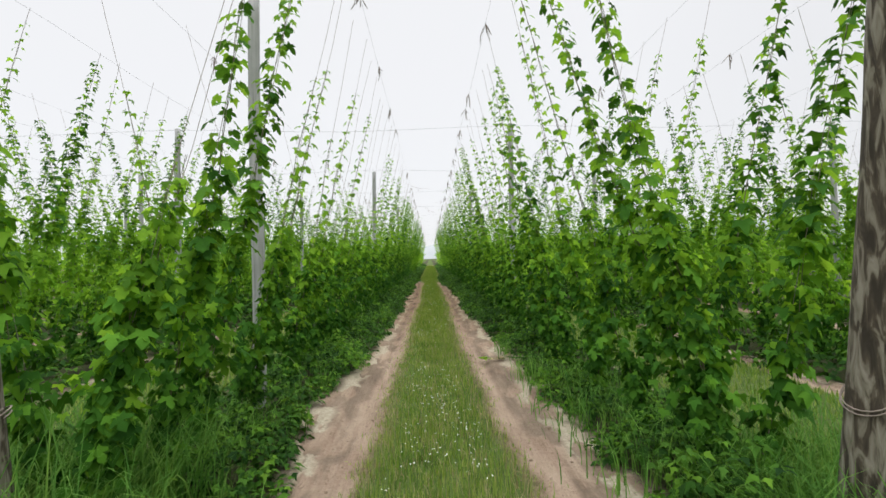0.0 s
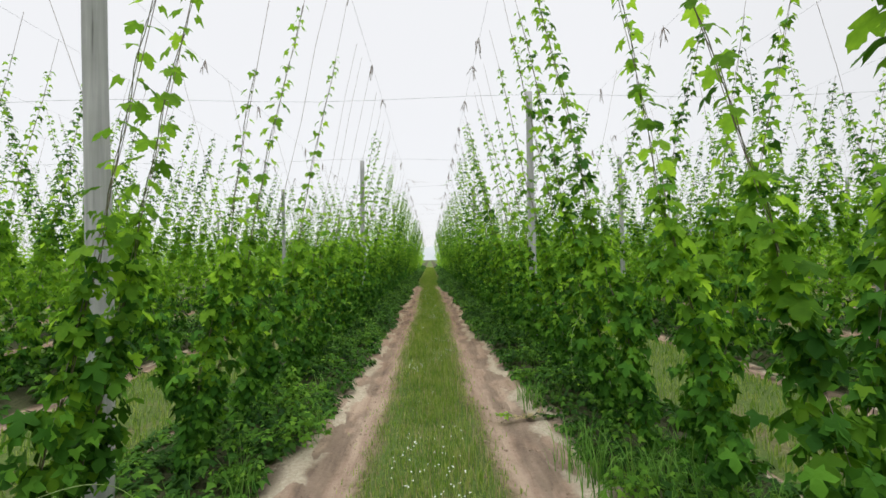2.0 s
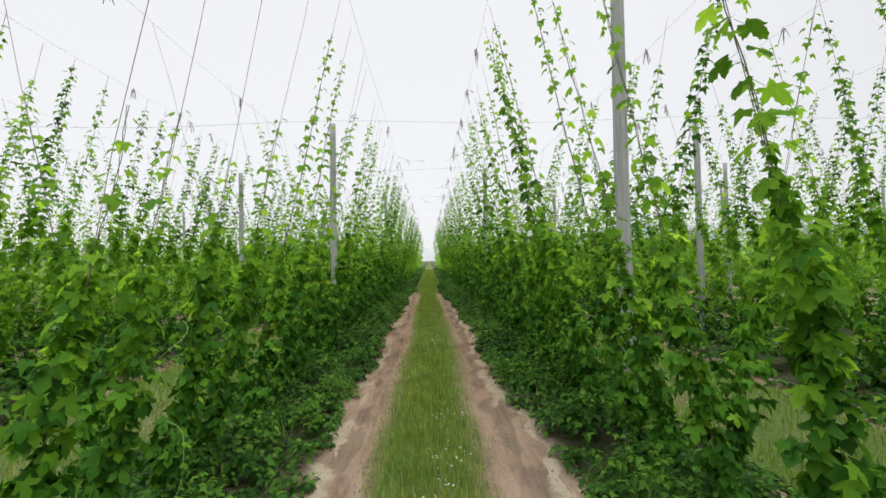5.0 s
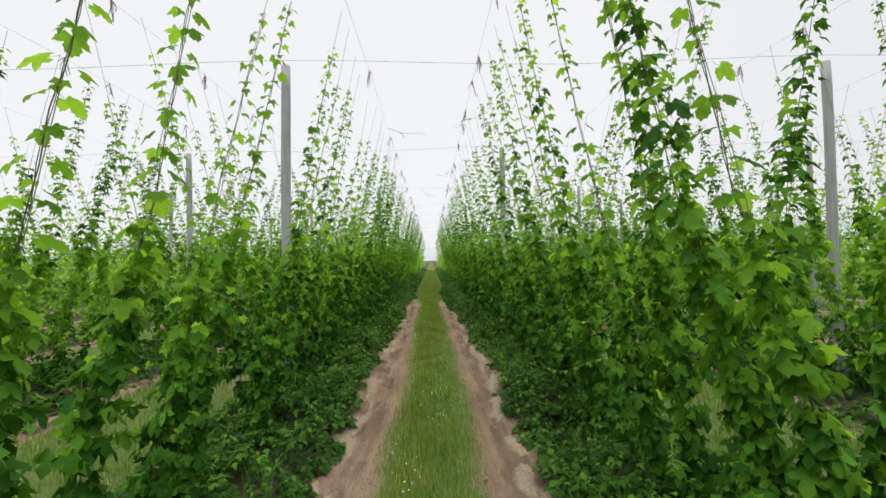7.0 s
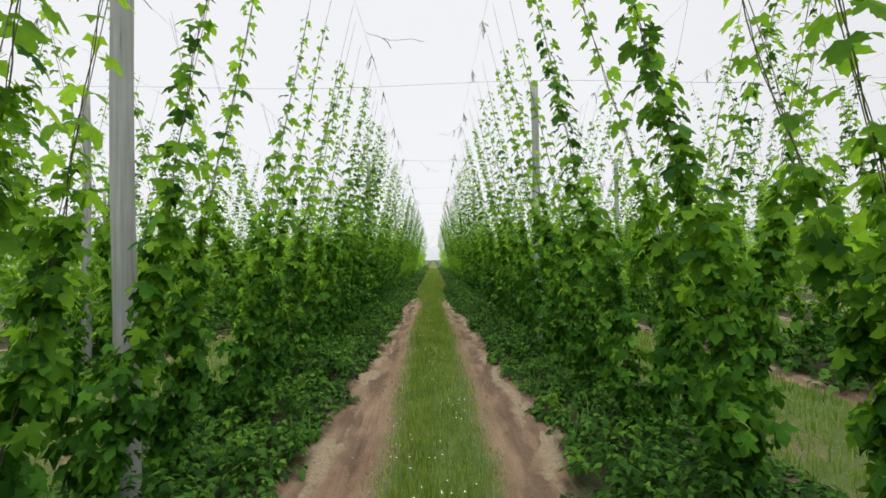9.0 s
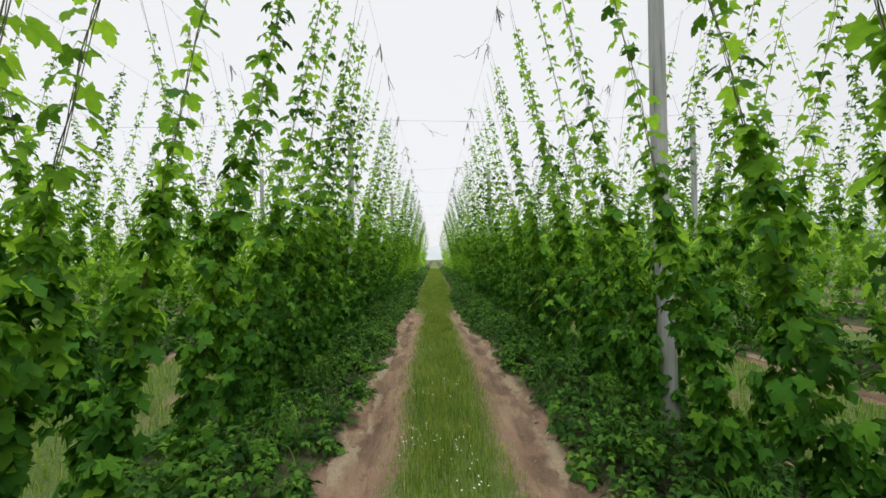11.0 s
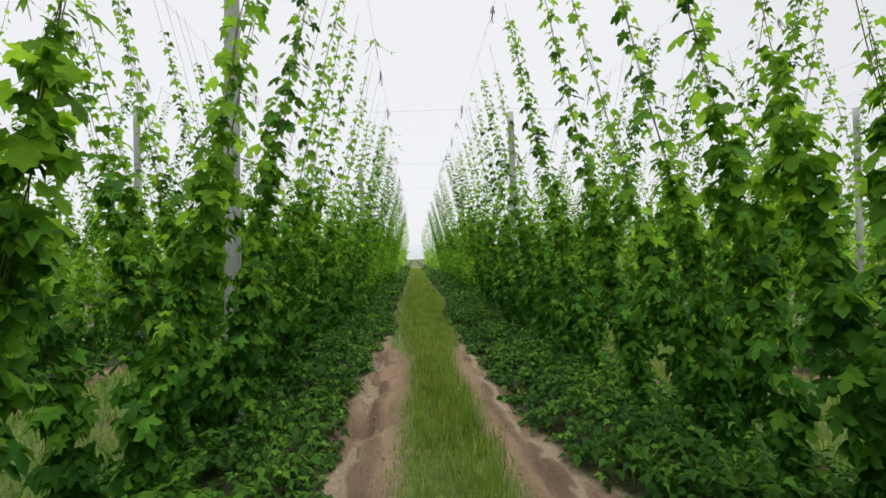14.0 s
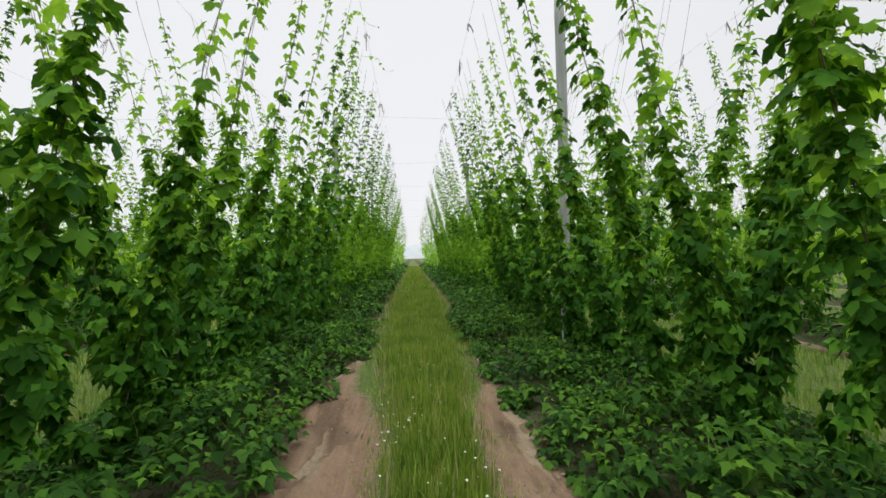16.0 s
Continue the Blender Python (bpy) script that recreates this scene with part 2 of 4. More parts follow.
    turf = ramp(n, [(0.3, (0.055, 0.095, 0.022)), (0.6, (0.10, 0.145, 0.035)), (0.8, (0.17, 0.17, 0.07))])
    l.new(fine, turf.inputs[0])
    # ground under the plants: the shade beneath the weeds is in its colour
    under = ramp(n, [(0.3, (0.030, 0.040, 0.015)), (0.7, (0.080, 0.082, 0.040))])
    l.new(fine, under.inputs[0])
    fringe = ramp(n, [(0.35, (0.125, 0.105, 0.052)), (0.65, (0.235, 0.185, 0.115))])      # thin dried stalks where the grass gives out
    l.new(fine, fringe.inputs[0])
    col = over(span(w, 0.06, 0.26), fringe.outputs[0], col)
    col = over(span(w, -0.08, 0.14), turf.outputs[0], col)
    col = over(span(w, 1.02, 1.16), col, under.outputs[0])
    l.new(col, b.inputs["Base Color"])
    b.inputs["Roughness"].default_value = 0.95
    b.inputs["Specular IOR Level"].default_value = 0.15
    relief = math("ADD", math("MULTIPLY", fine, 1.3), math("ADD", math("ADD", math("MULTIPLY", streak, 1.4), math("MULTIPLY", lines, 0.8)), math("ADD", math("MULTIPLY", silt, 0.5), math("MULTIPLY", patches, -0.3))))
    bump(n, l, b, relief, 0.8, 0.035)
    return m


GROUND = ground_material()


# ---- mesh helpers ----
def mesh_from(name, verts, faces, mat, smooth=False):
    """verts: n x 3 array; faces: array of equal-sided faces."""
    me = bpy.data.meshes.new(name)
    verts = np.asarray(verts, np.float32)
    faces = np.asarray(faces, np.int32)
    k = faces.shape[1]
    me.vertices.add(len(verts)); me.vertices.foreach_set("co", verts.ravel())
    me.loops.add(faces.size); me.loops.foreach_set("vertex_index", faces.ravel())
    me.polygons.add(len(faces))
    me.polygons.foreach_set("loop_start", np.arange(0, faces.size, k, dtype=np.int32))
    me.update(calc_edges=True)
    me.validate()
    if smooth:
        me.polygons.foreach_set("use_smooth", np.ones(len(faces), bool))
    me.materials.append(mat)
    return me


def child(name, me, parent, label=""):
    ob = new(name, me)
    ob.parent = parent
    return tagged(ob, label)


def merge(pieces):
    """Joins (verts, faces) pieces into one pair of arrays."""
    vs, fs, k = [], [], 0
    for v, f in pieces:
        vs.append(v); fs.append(np.asarray(f) + k); k += len(v)
    return np.concatenate(vs), np.concatenate(fs)


def tube(points, radii, sides=6):
    """A tube along the points, as quads."""
    p = np.asarray(points, float)
    r = np.broadcast_to(np.asarray(radii, float), (len(p),))
    d = np.gradient(p, axis=0)
    d /= np.linalg.norm(d, axis=1)[:, None] + 1e-9
    ref = np.where(np.abs(d[:, 2:3]) > 0.9, np.array([[1.0, 0, 0]]), np.array([[0, 0, 1.0]]))
    a = np.cross(d, ref); a /= np.linalg.norm(a, axis=1)[:, None] + 1e-9
    b = np.cross(d, a)
    ang = np.arange(sides) * 2 * math.pi / sides
    v = p[:, None] + r[:, None, None] * (np.cos(ang)[None, :, None] * a[:, None] + np.sin(ang)[None, :, None] * b[:, None])
    i, j = np.meshgrid(np.arange(len(p) - 1), np.arange(sides), indexing="ij")
    j2 = (j + 1) % sides
    f = np.stack([i * sides + j, i * sides + j2, (i + 1) * sides + j2, (i + 1) * sides + j], -1).reshape(-1, 4)
    return v.reshape(-1, 3), f


# ---- leaves ----
def leaf_template(lobes, detail):
    """A palmate leaf in the xy plane, its blade from the stalk's end at the origin to the tip along +y, one unit long,
    folded a little along its veins, drooping at the tip, with a thin stalk behind it."""
    if lobes == 3:
        half = [(0.06, -0.10), (0.26, -0.19), (0.44, -0.06), (0.56, 0.16), (0.66, 0.42), (0.48, 0.46), (0.27, 0.42), (0.35, 0.62), (0.24, 0.84)]
    else:
        half = [(0.07, -0.12), (0.34, -0.29), (0.38, -0.09), (0.30, 0.04), (0.52, 0.15), (0.67, 0.40), (0.44, 0.43), (0.23, 0.37), (0.30, 0.60), (0.20, 0.83)]
    if detail == 0:
        half = [(0.53, 0.27), (0.27, 0.47)]
    if detail == 2:                                       # toothed edge: a notch between every two corners
        full, half = [(0, 0.0)] + half + [(0, 1.0)], []
        for (ax, ay), (bx, by) in zip(full[:-1], full[1:]):
            half += [(0.5 * (ax + bx) * 0.93, 0.28 + (0.5 * (ay + by) - 0.28) * 0.93), (bx, by)]
        half = half[1:-1]
    rim = [(0, 0.0)] + half + [(0, 1.0)] + [(-x, y) for x, y in reversed(half)]
    v = [(x, y, 0.26 * abs(x) - 0.38 * max(0, y - 0.15) ** 2 - 0.75 * x * x + 0.03 * math.sin(9 * y + 14 * x)) for x, y in rim + [(0, 0.28)]]
    k = len(rim)
    f = [(k, i, (i + 1) % k) for i in range(k)]
    if detail == 0:
        f = [(0, i, i + 1) for i in range(1, k - 1)]
        v = v[:-1]
    else:
        n = len(v)
        v += [(-0.014, -0.5, 0.02), (0.014, -0.5, 0.02), (0.014, 0.02, 0.004), (-0.014, 0.02, 0.004)]
        f += [(n, n + 1, n + 2), (n, n + 2, n + 3)]
    return np.array(v, float), np.array(f)


LEAF3, LEAF0 = leaf_template(3, 1), leaf_template(3, 0)


def simple_leaf(half, tip=1.0, droop=0.42):
    """A lobed leaf of few faces, folded along its middle and bent over at the tip."""
    rim = [(0, 0.0)] + half + [(0, tip)] + [(-x, y) for x, y in reversed(half)]
    v = [(x, y, 0.24 * abs(x) - droop * max(0, y - 0.1) ** 2 - 0.7 * x * x) for x, y in rim + [(0, 0.30)]]
    k = len(rim)
    return np.array(v, float), np.array([(k, i, (i + 1) % k) for i in range(k)])


PALM = simple_leaf([(0.33, -0.24), (0.33, 0.00), (0.70, 0.24), (0.52, 0.44), (0.19, 0.36), (0.30, 0.68)])
PALM_SMALL = simple_leaf([(0.36, -0.14), (0.62, 0.32), (0.27, 0.38)])
PALM_SMALL = PALM_SMALL[0][:-1], np.array([(0, i, i + 1) for i in range(1, 7)])
WEEDY = simple_leaf([(0.52, 0.32), (0.27, 0.46)], 1.0, 0.5)
WEEDY = WEEDY[0][:-1], np.array([(0, i, i + 1) for i in range(1, 5)])
TOOTHED3, TOOTHED5 = leaf_template(3, 2), leaf_template(5, 2)


def leaf_axes(out, up):
    out = out / (np.linalg.norm(out, axis=1)[:, None] + 1e-9)
    side = np.cross(out, up)
    side /= np.linalg.norm(side, axis=1)[:, None] + 1e-9
    return out, side, np.cross(side, out)


def scatter(template, pos, out, up, size):
    """Copies of a leaf at pos, each pointing along out with its face towards up."""
    tv, tf = template
    out, side, nor = leaf_axes(out, up)
    s = np.asarray(size)[:, None, None]
    v = pos[:, None] + s * (tv[None, :, 0:1] * side[:, None] + tv[None, :, 1:2] * out[:, None] + tv[None, :, 2:3] * nor[:, None])
    f = tf[None] + (np.arange(len(pos)) * len(tv))[:, None, None]
    return v.reshape(-1, 3), f.reshape(-1, 3)


def bine_line(base, top, s, phase):
    """Points along a bine that climbs a slanting string, with a gentle sway."""
    p = base + (top - base) * s[:, None]
    p[:, 0] += (0.035 * np.sin(s * 13 + phase) + 0.014 * np.sin(s * 47 + 3 * phase)) * (1 - s)
    p[:, 1] += 0.04 * np.sin(s * 10 + 2 * phase) * (1 - s)
    return p


def bushy_leaves(base, top, r, full, phase, amount, girth):
    """The leafy lower column of one bine: at every node short side shoots stand out, each hung with lobed leaves."""
    high = full + 0.65
    nodes = np.arange(0.08, high, 0.108)
    nodes = nodes + r.normal(0, 0.02, len(nodes))
    turn = phase + np.arange(len(nodes)) * 1.57 + r.normal(0, 0.3, len(nodes))
    k, q = 4, int(np.clip(round(3.9 * amount), 2, 6))
    z = np.repeat(nodes, k) + r.normal(0, 0.03, len(nodes) * k)
    a = np.repeat(turn, k) + np.tile(np.arange(k) * 2 * math.pi / k, len(nodes)) + r.normal(0, 0.4, len(z))
    z = np.clip(z, 0.05, 4.9)
    c = bine_line(base, top, z / top[2], phase)
    reach = girth * np.interp(z, [0, 0.3, 1.0, full, high], [0.11, 0.15, 0.21, 0.175, 0.05]) * r.uniform(0.45, 1.3, len(z))
    reach *= 0.85 + 0.30 * np.sin(z * 5.5 + phase)
    s = ((np.arange(q)[None] + r.random((len(z), q))) / q) ** 0.65               # most leaves hang on the outside
    b = a[:, None] + np.where(np.arange(q) % 2 == 0, 1, -1)[None] * r.uniform(0.1, 1.3, (len(z), q))
    d = s * reach[:, None]
    p = c[:, None] + np.stack([np.cos(a)[:, None] * d, np.sin(a)[:, None] * d, 0.35 * d - 1.3 * d * d + r.normal(0, 0.02, d.shape)], -1)
    keep = r.random(d.shape) < np.interp(z, [0, full, high], [1.0, 0.95, 0.45])[:, None]
    out = np.stack([np.cos(b), np.sin(b), -0.55 - 0.95 * r.random(d.shape)], -1) + r.normal(0, 0.15, (*d.shape, 3))
    up = np.stack([0.75 * np.cos(b), 0.75 * np.sin(b), 0.6 + 0.3 * r.random(d.shape)], -1) + r.normal(0, 0.25, (*d.shape, 3))
    size = (0.054 + 0.064 * r.random(d.shape)) * np.interp(s, [0, 1], [1.1, 0.85]) * np.interp(z, [0, 0.5, full, high], [0.85, 1.1, 1.0, 0.65])[:, None]
    p = np.maximum(p, np.array([-9, -9, 0.03]))
    return p[keep], out[keep], up[keep], size[keep]


def node_leaves(base, top, r, full, reach, phase, thick):
    """Tiers of leaves up the thin part of a bine: an opposite pair at each node, spread level on long stalks and drooping;
    thick: how many side leaves crowd each tier."""
    P, O, U, S = [], [], [], []
    z, turn = full + 0.05, r.uniform(0, 3.1)
    while z < reach:
        k = min(1.0, max(0.0, (z - full) / max(0.5, reach - full)))
        c = bine_line(base, top, np.array([z / top[2]]), phase)[0]
        turn += math.pi / 2 + r.normal(0, 0.3)
        n = 2 + int(r.poisson(2.8 * thick ** 1.4 * (1 - 0.5 * k) + 0.25))
        for i in range(n):
            a = turn + i * math.pi + (r.normal(0, 0.2) if i < 2 else r.uniform(0.5, 2.6))
            big = 1.0 if i < 2 else r.uniform(0.45, 0.9)
            d = np.array([math.cos(a), math.sin(a), 0.0])
            stalk = (0.078 - 0.045 * k) * (1 if i < 2 else r.uniform(0.3, 1.3)) * (1 + 0.7 * max(0.0, thick - 0.8))
            P.append(c + d * stalk + np.array([0, 0, 0.025 + r.normal(0, 0.012 if i < 2 else 0.03)]))
            O.append(d + np.array([0, 0, -0.30 - 0.75 * r.random()]))
            U.append(np.array([0.5 * d[0], 0.5 * d[1], 0.85]) + r.normal(0, .22, 3))
            S.append(big * r.uniform(0.106, 0.160) * (1 - 0.55 * k) * (0.90 + 0.12 * min(1.5, thick)))
        z += r.uniform(0.150, 0.22) * (1 - 0.35 * k) / (1 + 0.42 * thick)
    if not P:
        P, O, U, S = [top * 0.5], [np.array([1.0, 0, 0])], [np.array([0, 0, 1.0])], [0.05]
    return np.array(P), np.array(O), np.array(U), np.array(S)


def stem_tubes(base, top, reach, phase, twin=True):
    k = 60 if twin else 12
    s = np.linspace(0, min(0.99, reach / top[2]), k)
    p = bine_line(base, top, s, phase)
    w = np.linspace(0, 1, k)
    tw = np.stack([np.cos(w * 70), np.sin(w * 70), 0 * w], 1) * 0.0052
    res = [tube(p + tw * twin, 0.0042 - 0.0022 * w, 5 if twin else 4)]
    if twin:
        res.append(tube(p - tw, 0.0036 - 0.0018 * w, 4))
    return merge(res)


LEAF_MESH = {mat: [mesh_from("hop_leaf", tpl[0], tpl[1], mat, True) for tpl in (TOOTHED3, TOOTHED5, TOOTHED5, TOOTHED3)] for mat in (HOP, OLD_SHADED)}


# ---- hop plants ----
def hop_plant(x, y, bines, seed, near=True, amount=1.0, label=""):
    """One hop plant. bines: (foot offset x, y, top offset x, y, leafed height, bushy height, crowding, leaves apart?)."""
    r = np.random.default_rng(seed)
    plant = new("hop_plant")
    plant.location = (x, y, 0)
    bush, young = [], []
    for fx, fy, tx, ty, reach, full, thick, apart in bines:
        base, top = np.array([fx, fy, 0.0]), np.array([tx, ty, WIRE_Z])
        phase = r.uniform(0, 6.28)
        p, out, up, size = bushy_leaves(base, top, r, full, phase, amount * (1.0 + 0.15 * thick), 0.80 + 0.17 * thick)
        fresh = r.random(len(p)) < np.clip((p[:, 2] - (0.75 + 0.2 * min(1.0, max(0.0, (y - 12) / 10)) if near else 0.4)) / (1.4 if near else 1.0), 0.03, 0.96)        # younger leaves higher up, shaded green below; more pale ones far off, for haze
        large = (size > 0.078) & (near and apart)
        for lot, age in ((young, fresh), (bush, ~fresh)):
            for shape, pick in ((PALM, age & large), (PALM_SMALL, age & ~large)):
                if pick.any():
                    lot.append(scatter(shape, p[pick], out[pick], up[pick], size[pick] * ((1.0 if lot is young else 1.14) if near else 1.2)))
        v, f = stem_tubes(base, top, reach, phase, near and apart)
        stem = child("bine", mesh_from("bine", v, f, STEM, True), plant)
        p, out, up, size = node_leaves(base, top, r, full, reach, phase, thick)
        if apart:
            o2, side, nor = leaf_axes(out, up)
            small = size < 0.085
            if small.any():
                young += [scatter(PALM_SMALL, p[small], out[small], up[small], size[small])]
            for q, a, b, c, k in zip(p[~small], side[~small], o2[~small], nor[~small], size[~small]):
                # crowded bines take more leaves of the darker, shaded colour
                leaf = new("leaf", LEAF_MESH[OLD_SHADED if r.random() < np.clip((thick - 0.5) * 0.8, 0.04, 0.7) else HOP][int(r.integers(0, 4))])
                leaf.parent = stem
                leaf.matrix_local = Matrix(((a[0] * k, b[0] * k, c[0] * k, q[0]), (a[1] * k, b[1] * k, c[1] * k, q[1]), (a[2] * k, b[2] * k, c[2] * k, q[2]), (0, 0, 0, 1)))
        else:
            # crowding again brings in the darker leaf colour that holds shade
            old = r.random(len(p)) < np.clip((thick - 0.5) * 0.8, 0.0, 0.7)
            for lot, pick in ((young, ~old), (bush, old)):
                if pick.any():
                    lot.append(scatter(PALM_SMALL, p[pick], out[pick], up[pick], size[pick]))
        s = np.linspace(0, 1, 7)
        tv = base + (top - base) * s[:, None]
        tv[:, 0] += 0.012 * np.sin(s * 20 + phase)
        v, f = tube(tv, 0.0026 if near else 0.003, 3)
        child("twine", mesh_from("twine", v, f, TWINE), plant)
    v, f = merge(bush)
    tagged(child("foliage", mesh_from("foliage", v, f, OLD_SHADED, True), plant), "dense lobed green leaves")
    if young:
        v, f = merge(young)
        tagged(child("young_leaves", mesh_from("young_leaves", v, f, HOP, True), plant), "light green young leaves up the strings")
    return tagged(plant, label or "green hop plant climbing slanting strings in a trellis row", "hop plant", "hop plants of the yard")


def vigour(y, r):
    """Leafed height, bushy height and crowding typical at this stretch of the yard."""
    reach = float(np.clip(4.2 + 0.03 * min(y, 30) + r.normal(0, 0.35), 3.0, 4.95))
    full = float(1.85 + 0.016 * min(y, 36) + r.normal(0, 0.15))
    return reach, full, float(np.clip(0.35 + 0.025 * y + r.normal(0, 0.35), 0, 1.6))


# inner bines of the two rows beside the alley: distance along the row, leafed height, crowding
LEFT_BINES = [(2.75, 2.4, .2), (2.95, 2.5, .2), (3.22, 4.4, 1.3), (3.92, 4.7, 1.5), (4.85, 3.8, .3), (5.13, 4.0, .4), (6.25, 3.5, .2), (6.65, 4.3, .4),
              (7.35, 2.5, .1), (8.0, 4.4, .4), (9.1, 2.8, .1), (9.55, 2.9, .1), (10.3, 2.8, .2), (11.0, 3.3, .35), (12.08, 4.7, .4), (12.75, 4.6, .6),
              (13.5, 4.0, .3), (14.03, 4.4, .5), (15.45, 4.6, .9), (15.85, 4.4, .3), (16.64, 4.6, 1.0), (17.23, 4.5, .6), (18.4, 4.4, .7), (18.78, 4.4, .6),
              (19.5, 4.4, .6), (19.9, 4.5, .7), (20.6, 4.6, .6), (21.4, 4.8, 1.2), (22.32, 4.6, 1.1), (22.95, 4.7, 1.2), (23.5, 4.3, .6), (23.75, 4.8, 1.4), (24.1, 4.8, 1.4), (24.8, 4.2, .5),
              (25.45, 4.7, 1.4), (25.88, 4.6, .5), (27.1, 4.7, .8), (27.42, 4.7, .7), (28.36, 1.3, .8), (28.6, 1.6, 1.0), (28.33, 4.9, 1.7), (29.15, 4.7, .8), (29.75, 4.7, .6), (30.4, 4.8, 1.0), (31.35, 4.6, .6),
              (31.9, 4.5, .6), (32.8, 4.4, .8), (33.8, 4.6, .8), (34.4, 4.7, 1.1), (35.5, 4.9, 1.5), (36.3, 4.8, 1.2), (37.1, 4.7, 1.1)]
RIGHT_BINES = [(3.25, 4.8, 1.2), (3.82, 4.8, 1.3), (4.63, 4.8, .5), (5.4, 4.5, .6), (6.62, 4.7, 1.2), (7.40, 4.7, 1.1),
               (7.9, 4.6, .8), (8.7, 4.6, .6), (9.8, 4.2, .35), (10.6, 4.2, .5), (11.05, 4.8, .3), (12.22, 4.9, .25), (12.72, 4.9, 1.5), (13.2, 4.7, .8), (13.92, 4.7, .3),
               (14.8, 4.8, 1.1), (15.35, 4.7, .5), (15.68, 4.9, .1), (16.48, 4.9, 1.4), (17.05, 4.7, .35), (18.15, 4.9, 1.5), (19.0, 4.4, .5), (19.5, 4.5, .7),
               (20.3, 4.6, .8), (21.2, 4.6, .8), (22.12, 4.8, 1.0), (22.7, 4.6, .4), (23.6, 4.7, .9), (23.95, 4.7, 1.0), (25.08, 4.8, 1.2), (25.5, 4.7, .7), (25.95, 2.6, .9), (26.3, 2.4, .9), (26.86, 4.8, 1.0),
               (27.48, 4.7, .8), (28.15, 4.8, .5), (28.75, 4.8, 1.1), (30.08, 4.9, 1.7), (31.25, 4.7, .9), (32.1, 4.9, 1.4), (33.15, 4.7, 1.2), (33.95, 4.7, 1.0), (34.15, 1.7, 1.0), (34.4, 1.6, .9),
               (35.0, 4.7, 1.0), (35.8, 4.7, 1.0), (36.6, 4.7, 1.0), (37.2, 4.7, 1.0), (37.6, 4.7, 1.0), (38.0, 4.6, .9)]
# outer bines, on the far side of each row
LEFT_OUTER = [(2.75, 4.9, 1.2), (4.4, 3.5, .3), (6.5, 3.0, .3), (8.6, 3.2, .3), (10.2, 3.3, .4), (12.6, 3.6, .4), (14.6, 3.8, .5), (16.3, 4.0, .6), (17.6, 4.1, .7),
              (19.6, 4.2, .7), (21.0, 4.3, .7), (23.0, 4.4, .9), (24.6, 4.4, .8), (26.25, 4.6, .7), (28.0, 4.6, 1.0), (28.9, 4.5, 1.1), (29.8, 4.5, 1.0), (30.6, 4.5, 1.0), (31.8, 4.3, .7), (34.0, 4.4, .8), (35.9, 4.5, .9)]
RIGHT_OUTER = [(3.04, 5.0, 1.5), (3.74, 4.9, 1.3), (4.9, 4.3, .6), (6.1, 4.6, .8), (6.55, 4.2, .8), (7.45, 4.6, 1.1), (8.8, 4.6, .9), (10.1, 3.8, .4), (11.6, 4.9, 1.4), (12.5, 4.5, 1.0), (13.52, 5.0, 1.6),
               (15.3, 4.8, .9), (15.9, 4.8, .8), (17.05, 4.3, .7), (17.7, 4.7, 1.2), (19.3, 4.3, .7), (21.3, 4.4, .7), (22.4, 4.5, .9), (23.2, 4.6, 1.1), (24.0, 4.5, 1.0), (25.1, 2.3, .5), (26.6, 4.4, .7),
               (27.9, 4.8, 1.1), (28.3, 4.8, 1.2), (29.3, 4.6, 1.1), (30.6, 5.0, 1.9), (31.4, 4.5, 1.0), (32.2, 4.7, 1.1), (34.0, 4.4, .8), (36.0, 4.5, .8)]
count = 0
for side, inner, outer in ((-1, LEFT_BINES, LEFT_OUTER), (1, RIGHT_BINES, RIGHT_OUTER)):
    pairs = list(zip(inner[::2], inner[1::2]))
    middles = [(p[0][0] + p[1][0]) / 2 for p in pairs]
    for i, pair in enumerate(pairs):
        r = np.random.default_rng(1000 + count)
        yc = middles[i]
        rows = []
        for yy, rr, cc in pair:
            full = 1.42 + 0.19 * cc + 0.011 * yc + r.normal(0, 0.1)
            foot = foot_of(side, yy, -0.22)
            rows.append((r.normal(0, .03) - side * 0.03, foot - yc, -side * (WIRE_X - 0.12) + r.normal(0, .04), foot - yc + (yy - foot) * 1.765, rr, min(full, rr - 0.3), cc, True))
        extra = [(yc + r.uniform(-0.5, 0.5), 4.0 + r.normal(0, 0.3), 0.5)] if yc > 15 else []
        extra += [(yc + r.uniform(-0.6, 0.6), 3.6 + r.normal(0, 0.3), 0.4)] if yc > 30 else []
        for yy, rr, cc in outer + extra:
            if min(range(len(middles)), key=lambda j: abs(middles[j] - yy)) == i:
                full = 1.42 + 0.19 * cc + 0.011 * yc + r.normal(0, 0.1)
                foot = foot_of(side, yy, 0.22)
                rows.append((r.normal(0, .03) + side * 0.05, foot - yc, side * (WIRE_X - 0.05) + r.normal(0, .04), foot - yc + (yy - foot) * 1.765, rr, min(full, rr - 0.3), cc, False))
        crowd = sum(q[6] for q in rows) / len(rows)
        tall = sum(q[4] for q in rows) / len(rows)
        look_of = ("thinly leafed hop plant with bare strings above its vines" if tall < 3.5 else
                   "tall densely leafed hop plant climbing up to the trellis wires" if crowd > 0.85 else
                   "leafy green hop plant with slender vines up slanting strings")
        hop_plant(side * ROW, yc, rows, 5000 + count, True, label=look_of, amount=1.15 + 0.20 * min(1.0, max(0.0, (yc - 8) / 8)) + 0.25 * min(1.0, max(0.0, (yc - 19) / 8)))
        count += 1

